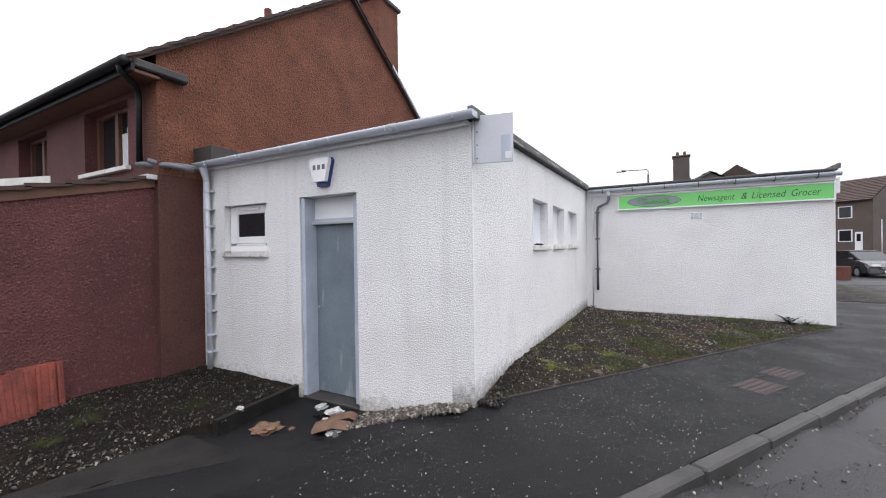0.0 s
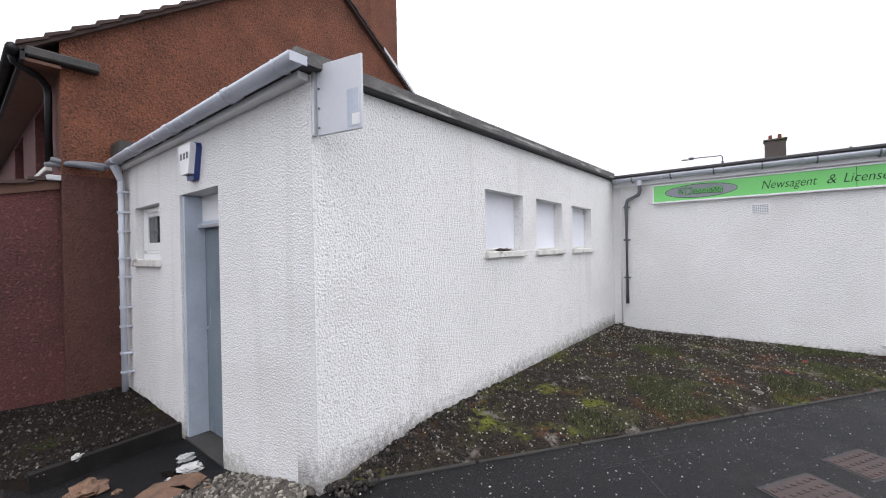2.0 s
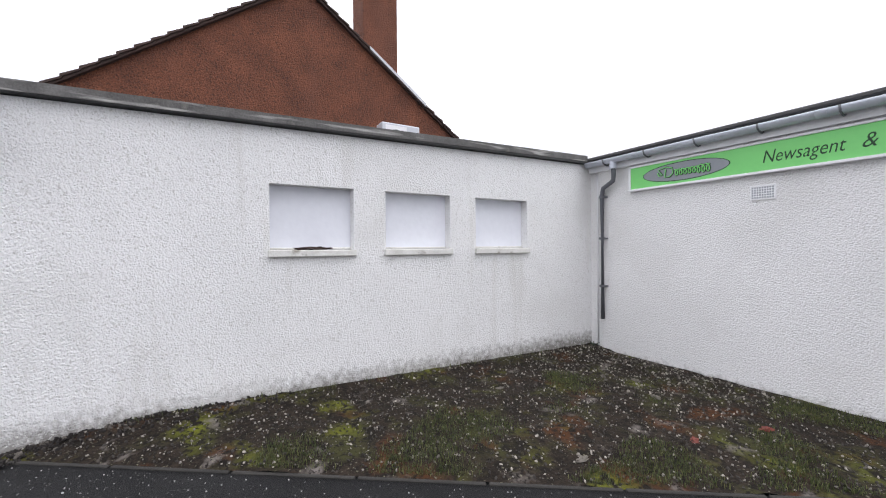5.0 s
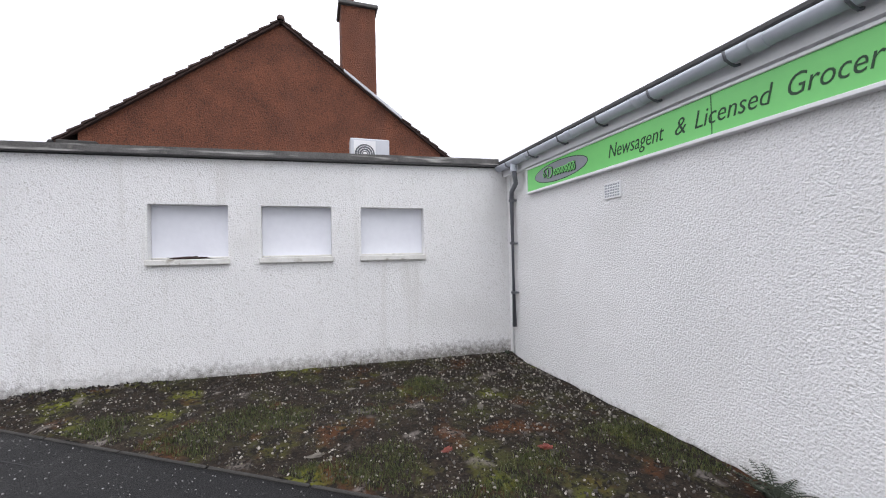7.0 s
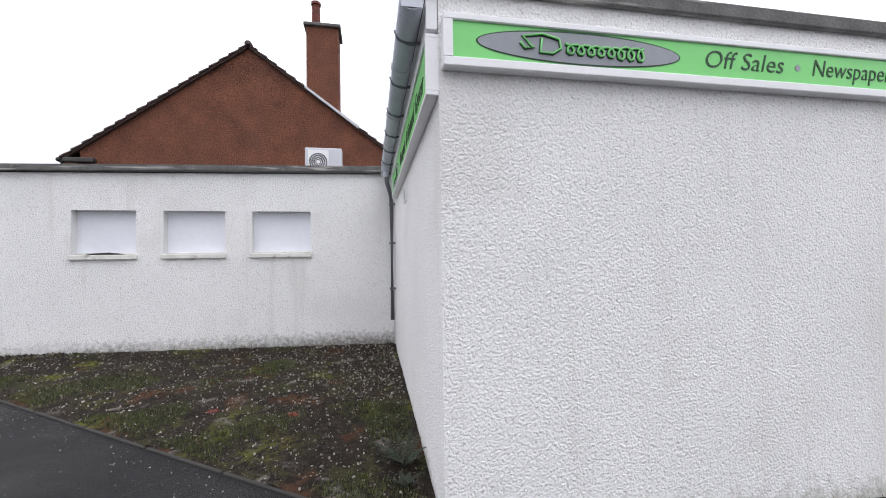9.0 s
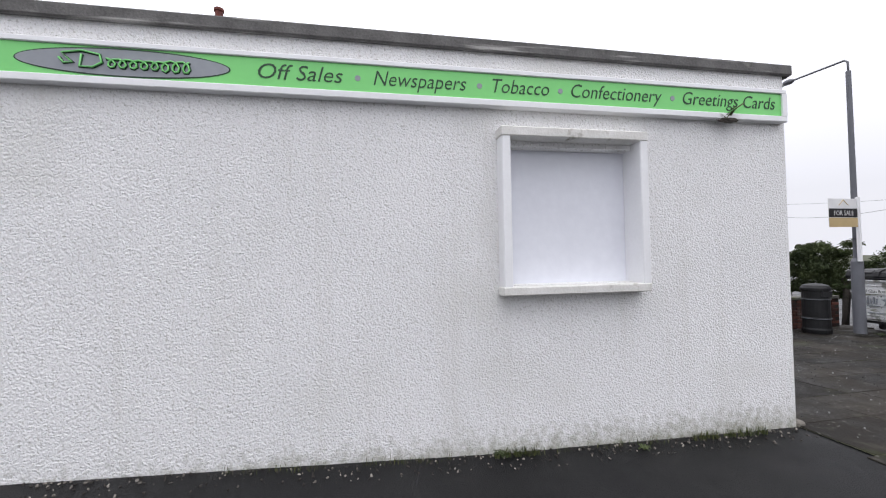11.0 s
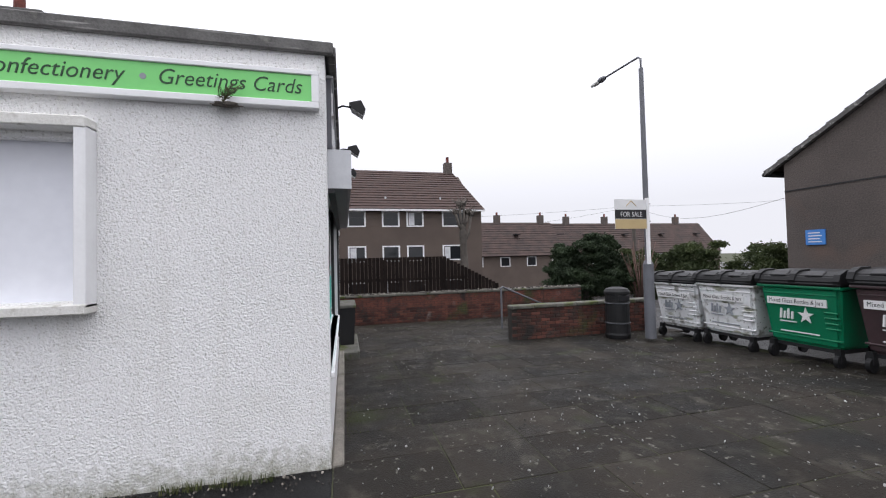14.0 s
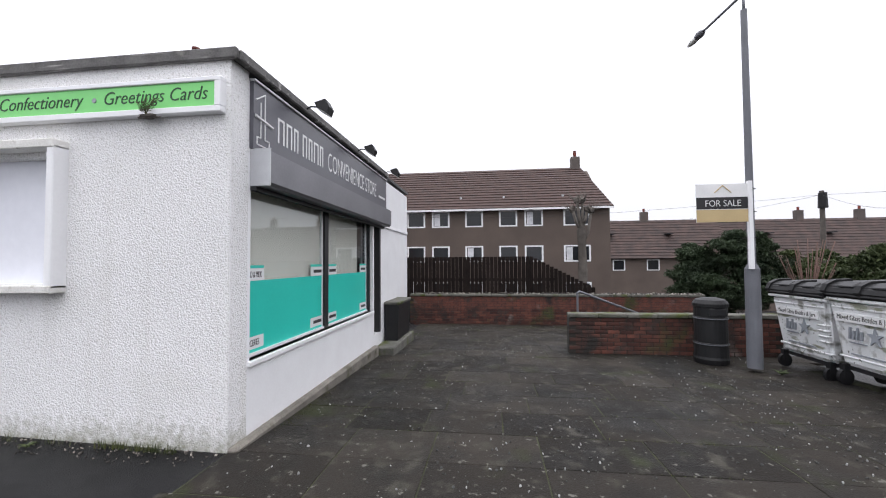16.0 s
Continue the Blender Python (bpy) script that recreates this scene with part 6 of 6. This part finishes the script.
def wall_foot(r):
    k = r.choice(((-1.66, 4.5, 9.8, 0), (2.99, 12.0, 16.8, 0), (2.99, 14.0, 14.4, 0), (2.99, 15.8, 16.6, 0)))
    y = r.uniform(k[1], k[2])
    y = k[1] + (k[2] - k[1]) * ((y * 7) % 1 * 0.15 + int(r.random() * 5) / 5)
    x = k[0] + r.random() * 0.06
    return x, y, (soil_top(x, y) if k[0] < 0 else paving_z(x, y))


def slab_joint(r):
    while True:
        x = -5.85 + 0.606 * r.randint(0, 20) + 0.303 + r.uniform(-0.012, 0.012)
        y = r.uniform(17.1, 23.8)
        if r.random() < 0.35:
            x, y = r.uniform(-5.8, 4.0), 17.1 + r.random() ** 2 * 0.15
        if noise.noise(Vector((x * 0.8, y * 0.8, 40))) > r.uniform(0.0, 0.4):
            return x, y, paving_z(x, y) + 0.012


for fn, n, h, sd3, lab in ((slab_joint, 2600, 0.016, 5, "moss and grass in the slab joints"), (grassy, 15000, 0.03, 1, "short sparse grass and moss on the soil strip"), (wall_foot, 900, 0.06, 2, "grass tufts at the foot of the white walls")):
    me = blades(n, fn, h, sd3)
    me.materials.append(GRASS)
    tagged(new("grass", me), lab, "grass", kind="stuff")


# ---------------------------------------------------------------- small things
def crumple(name, x, y, z, sx, sy, sz, material, seed, label, category):
    bm = bmesh.new()
    bmesh.ops.create_icosphere(bm, subdivisions=3, radius=1)
    for v in bm.verts:
        n = noise.noise(v.co * 2.3 + Vector((seed, 0, 0))) + 0.7 * noise.noise(v.co * 6.0 + Vector((0, seed, 0)))
        v.co = Vector((v.co.x * sx, v.co.y * sy, (v.co.z + 0.6) * sz)) * (1 + 0.6 * n)
    o = obj(name, bm, material)
    o.matrix_basis = pose(x, y, z, 0, 0, seed * 40)
    return tagged(o, label, category)


def weed(x, y, z, n, size, seed, label, material, droop=0.3):
    """Feathery weed: arching stems with rows of narrow leaflets."""
    w = thing("weed", x, y, z, label=label, category="weed")
    r = random.Random(seed)
    stems, leaves = bmesh.new(), bmesh.new()
    for i in range(n):
        a, ln = r.uniform(0, 6.28), size * r.uniform(0.6, 1.2)
        d = Vector((math.cos(a), math.sin(a), 0))
        pts = [d * (ln * 0.75 * t) + Vector((0, 0, ln * (t - droop * 1.5 * t * t))) for t in (0, 0.25, 0.5, 0.75, 1.0)]
        tube(pts, 0.003, 4, stems)
        for k in range(10):
            t = 0.2 + 0.08 * k
            p = d * (ln * 0.75 * t) + Vector((0, 0, ln * (t - droop * 1.5 * t * t)))
            for sgn in (-1, 1):
                side = Vector((-d.y, d.x, 0)) * sgn
                q = size * 0.22 * (1.2 - t)
                vs = [leaves.verts.new(p), leaves.verts.new(p + side * q * 0.5 + d * q * 0.35 + Vector((0, 0, 0.004))), leaves.verts.new(p + side * q + d * q * 0.3), leaves.verts.new(p + side * q * 0.5 + d * q * 0.05)]
                leaves.faces.new(vs)
    part("stems", stems, material, w)
    part("leaves", leaves, material, w)
    return w


WEEDM = mat("weed_leaf", (0.035, 0.045, 0.028), (0.022, 0.03, 0.018), 0.8, 8, 40)
BROWNWEED = mat("withered_weed", (0.16, 0.12, 0.07), (0.10, 0.11, 0.05), 0.9, 8, 40)
weed(2.2, 10.38, paving_z(2.2, 10.38) + 0.03, 20, 0.27, 3, "dark feathery weed at the foot of the wall", WEEDM)
weed(2.45, 10.36, paving_z(2.45, 10.36) + 0.02, 10, 0.16, 4, "dark feathery weed at the foot of the wall", WEEDM)
weed(3.02, 14.08, paving_z(3.0, 14.08), 9, 0.1, 5, "small green weed by the pavement", LEAF2, 0.5)
weed(3.12, 15.25, paving_z(3.1, 15.25), 9, 0.08, 6, "small green weed by the pavement", LEAF2, 0.5)
weed(-0.35, 23.35, paving_z(-0.35, 23.35) + 0.02, 18, 0.14, 7, "grass clump beside the lamp post", LEAF2, 0.4)
weed(3.045, 16.24, 2.5, 8, 0.17, 8, "small withered plant growing from the sign frame", BROWNWEED, 0.25)
crumple("root_clump", 3.04, 16.26, 2.47, 0.03, 0.09, 0.02, BARK, 4.4, "dark root clump under the sign frame", "plant")
weed(-1.55, 10.42, soil_top(-1.55, 10.42), 12, 0.1, 9, "dark weed in the corner of the walls", WEEDM)

# worn asphalt apron between the soil and the pavement
def apron_sheet():
    bm = bmesh.new()
    rows = []
    for i in range(13):
        f = i / 12
        a = Vector((-4.40, 2.30, 0)).lerp(Vector((-3.42, 2.28, 0)), f)
        b = Vector((-4.62, 0.95, 0)).lerp(Vector((-4.30, 1.05, 0)), f)
        rows.append([])
        for k in range(13):
            p = a.lerp(b, k / 12) + Vector((noise.noise(Vector((i, k, 1.5))), noise.noise(Vector((i, k, 7.5))), 0)) * 0.03
            rows[-1].append(bm.verts.new((p.x, p.y, paving_z(p.x, p.y) + 0.022 * min(1, i / 2, (12 - i) / 2, k / 2, (12 - k) / 2) + 0.002)))
    for a, b in zip(rows, rows[1:]):
        for k in range(12):
            bm.faces.new((a[k], b[k], b[k + 1], a[k + 1]))
    bmesh.ops.recalc_face_normals(bm, faces=list(bm.faces))
    return bm


APRON = mat("worn_apron_asphalt", (0.026, 0.024, 0.022), (0.011, 0.010, 0.0095), 0.8, 4, 70, 0.8, 60, spec=0.2)
tagged(obj("apron", apron_sheet(), APRON), "worn grey asphalt apron beside the soil", "paving", kind="structure")

tagged(obj("retaining_edge", prism([(-4.235, 3.545), (-4.17, 3.545), (-4.06, 2.42), (-4.14, 2.41)], "z", -0.5, -0.195), APRON), "dark wet concrete edge holding the soil beside the door", "kerb", kind="structure")

# leaning clay roof tiles
def clay_tile(x, y, z, rz, lean, label):
    t = thing("roof_tile", x, y, z, rz, label=label, category="roof tile", group="spare tiles against the outhouse")
    bm = bmesh.new()
    add_to(bm, box(-0.012, -0.19, 0, 0.012, 0.19, 0.5, 0.004))
    for k in range(4):
        add_to(bm, box(0.010, -0.17 + k * 0.1, 0.02, 0.026, -0.13 + k * 0.1, 0.48, 0.006))
    bm.transform(pose(0, 0, 0, 0, -lean, 0))
    part("tile", bm, TERRA, t)
    return t


for dx, dy, rz, lean in ((0.10, 1.70, -6, 12), (0.14, 1.62, -4, 12), (0.28, 1.42, 8, 14)):
    clay_tile(-6.3 + dx + 0.08, dy, -0.2, rz, lean, "red clay interlocking roof tile leaning on the wall")

# litter by the door
DAMPPLASTIC = mat("white_plastic_bag", (0.6, 0.6, 0.58), (0.4, 0.4, 0.39), 0.4, 8, 40)
zd = paving_z(-3.5, 3.0)
cbx = thing("cardboard", -3.12, 3.1, zd + 0.005, 35, label="flattened wet brown cardboard box on the ground", category="cardboard")
part("panel", prism([(-0.32, 0.0), (-0.1, 0.03), (0.1, 0.0), (0.32, 0.04), (0.32, 0.046), (0.1, 0.006), (-0.1, 0.036), (-0.32, 0.006)], "y", -0.2, 0.2), CARD, cbx)
part("flap", prism([(-0.25, 0.04), (0.0, 0.075), (0.22, 0.05), (0.22, 0.056), (0.0, 0.081), (-0.25, 0.046)], "y", -0.3, -0.02), CARD, cbx, "torn folded flap")
part("flap", prism([(-0.1, 0.05), (0.2, 0.08), (0.3, 0.05), (0.3, 0.055), (0.2, 0.086), (-0.1, 0.056)], "y", 0.0, 0.24), CARD, cbx)
cbx.scale = (0.72, 0.72, 1.1)
crumple("plastic_bag", -3.38, 3.36, zd, 0.1, 0.07, 0.035, DAMPPLASTIC, 1, "crumpled white plastic wrapper by the door", "litter")
crumple("plastic_bag", -3.62, 3.40, zd, 0.07, 0.05, 0.03, DAMPPLASTIC, 2, "crumpled white plastic wrapper by the door", "litter")
crumple("plastic_bag", -4.12, 2.50, -0.24, 0.07, 0.045, 0.022, DAMPPLASTIC, 3, "crumpled white paper on the soil edge", "litter")
crumple("plastic_bag", -4.14, 2.72, -0.21, 0.06, 0.035, 0.02, DAMPPLASTIC, 4, "crumpled white paper on the soil edge", "litter")
crumple("leaf_litter", -3.72, 2.72, zd, 0.14, 0.12, 0.04, CARD, 5, "sodden brown paper and leaves", "litter")
for k in range(14):
    x, y = -3.5 + 0.7 * ((k * 0.37) % 1), 2.86 + 0.5 * ((k * 0.61) % 1)
    crumple("scrap", x, y, paving_z(x, y) + 0.002, 0.035 + 0.02 * (k % 3), 0.03, 0.012, (CARD, BARK, DAMPPLASTIC, SOIL2)[k % 4], k + 30, "torn sodden scrap lying by the door", "litter")
crumple("sill_debris", -1.74, 6.12, 1.55, 0.06, 0.2, 0.018, mat("dark_rotten_wood", (0.05, 0.03, 0.025), None, 0.9), 0.3, "dark rotten splinters on the window sill", "debris")
for k, (x, y) in enumerate(((-0.9, 8.0), (0.9, 8.6), (0.2, 9.2), (-0.3, 9.6), (1.1, 9.4), (0.6, 7.6))):
    crumple("stone", x, y, soil_top(x, y) - 0.01, 0.05 + 0.01 * (k % 3), 0.03, 0.018, (GRAVEL, TERRA, GRAVEL)[k % 3], k + 2, "broken stone lying on the mossy soil", "stone")

# iron covers and cracks in the pavement
kang = math.degrees(math.atan2(KD.y, KD.x))
for x, y, w in ((0.86, 5.52, 0.24), (1.22, 6.26, 0.22)):
    c = thing("inspection_cover", x, y, paving_z(x, y) + 0.002, kang, label="rusty iron inspection cover set in the pavement", category="cover")
    part("frame", box(-w - 0.02, -w * 0.62 - 0.02, -0.03, w + 0.02, w * 0.62 + 0.02, 0.003), INK, c)
    part("plate", box(-w, -w * 0.62, -0.02, w, w * 0.62, 0.008, 0.003), IRON, c)
    for i in range(7):
        for k in range(4):
            part("stud", box(-w + 0.03 + i * w * 0.27, -w * 0.55 + k * w * 0.3, 0.008, -w + 0.06 + i * w * 0.27, -w * 0.55 + k * w * 0.3 + 0.025, 0.012), IRON, c)


def crack(points, w):
    bm = bmesh.new()
    for (ax, ay), (bx, by) in zip(points, points[1:]):
        d = Vector((bx - ax, by - ay, 0))
        nrm = Vector((-d.y, d.x, 0)).normalized() * w
        prev = None
        for i in range(13):
            f = i / 12
            p = Vector((ax, ay, 0)) + d * f + nrm * 0.9 * noise.noise(Vector((ax + f * 9, ay, 3)))
            ww = nrm * (0.6 + 0.5 * noise.noise(Vector((f * 14, by, 1))))
            cur = [bm.verts.new((q.x, q.y, paving_z(q.x, q.y) + 0.0035)) for q in (p - ww, p + ww)]
            if prev:
                bm.faces.new((prev[0], cur[0], cur[1], prev[1]))
            prev = cur
    bmesh.ops.recalc_face_normals(bm, faces=list(bm.faces))
    return bm


for pts in (((-0.3, 5.0), (0.13, 5.68), (0.45, 5.45)), ((-0.1, 5.2), (0.55, 4.35)), ((-0.1, 4.45), (0.2, 4.85)), ((1.7, 7.4), (1.2, 7.95)), ((2.4, 8.3), (1.9, 8.9)), ((0.75, 5.05), (1.2, 4.95)), ((1.45, 6.0), (1.75, 6.6)), ((0.2, 6.1), (0.75, 5.75)), ((3.1, 11.2), (4.2, 11.6)), ((3.1, 13.4), (4.4, 13.1))):
    tagged(obj("pavement_crack", crack(pts, 0.008), INK), "dark crack between pavement patches", "crack", kind="structure")
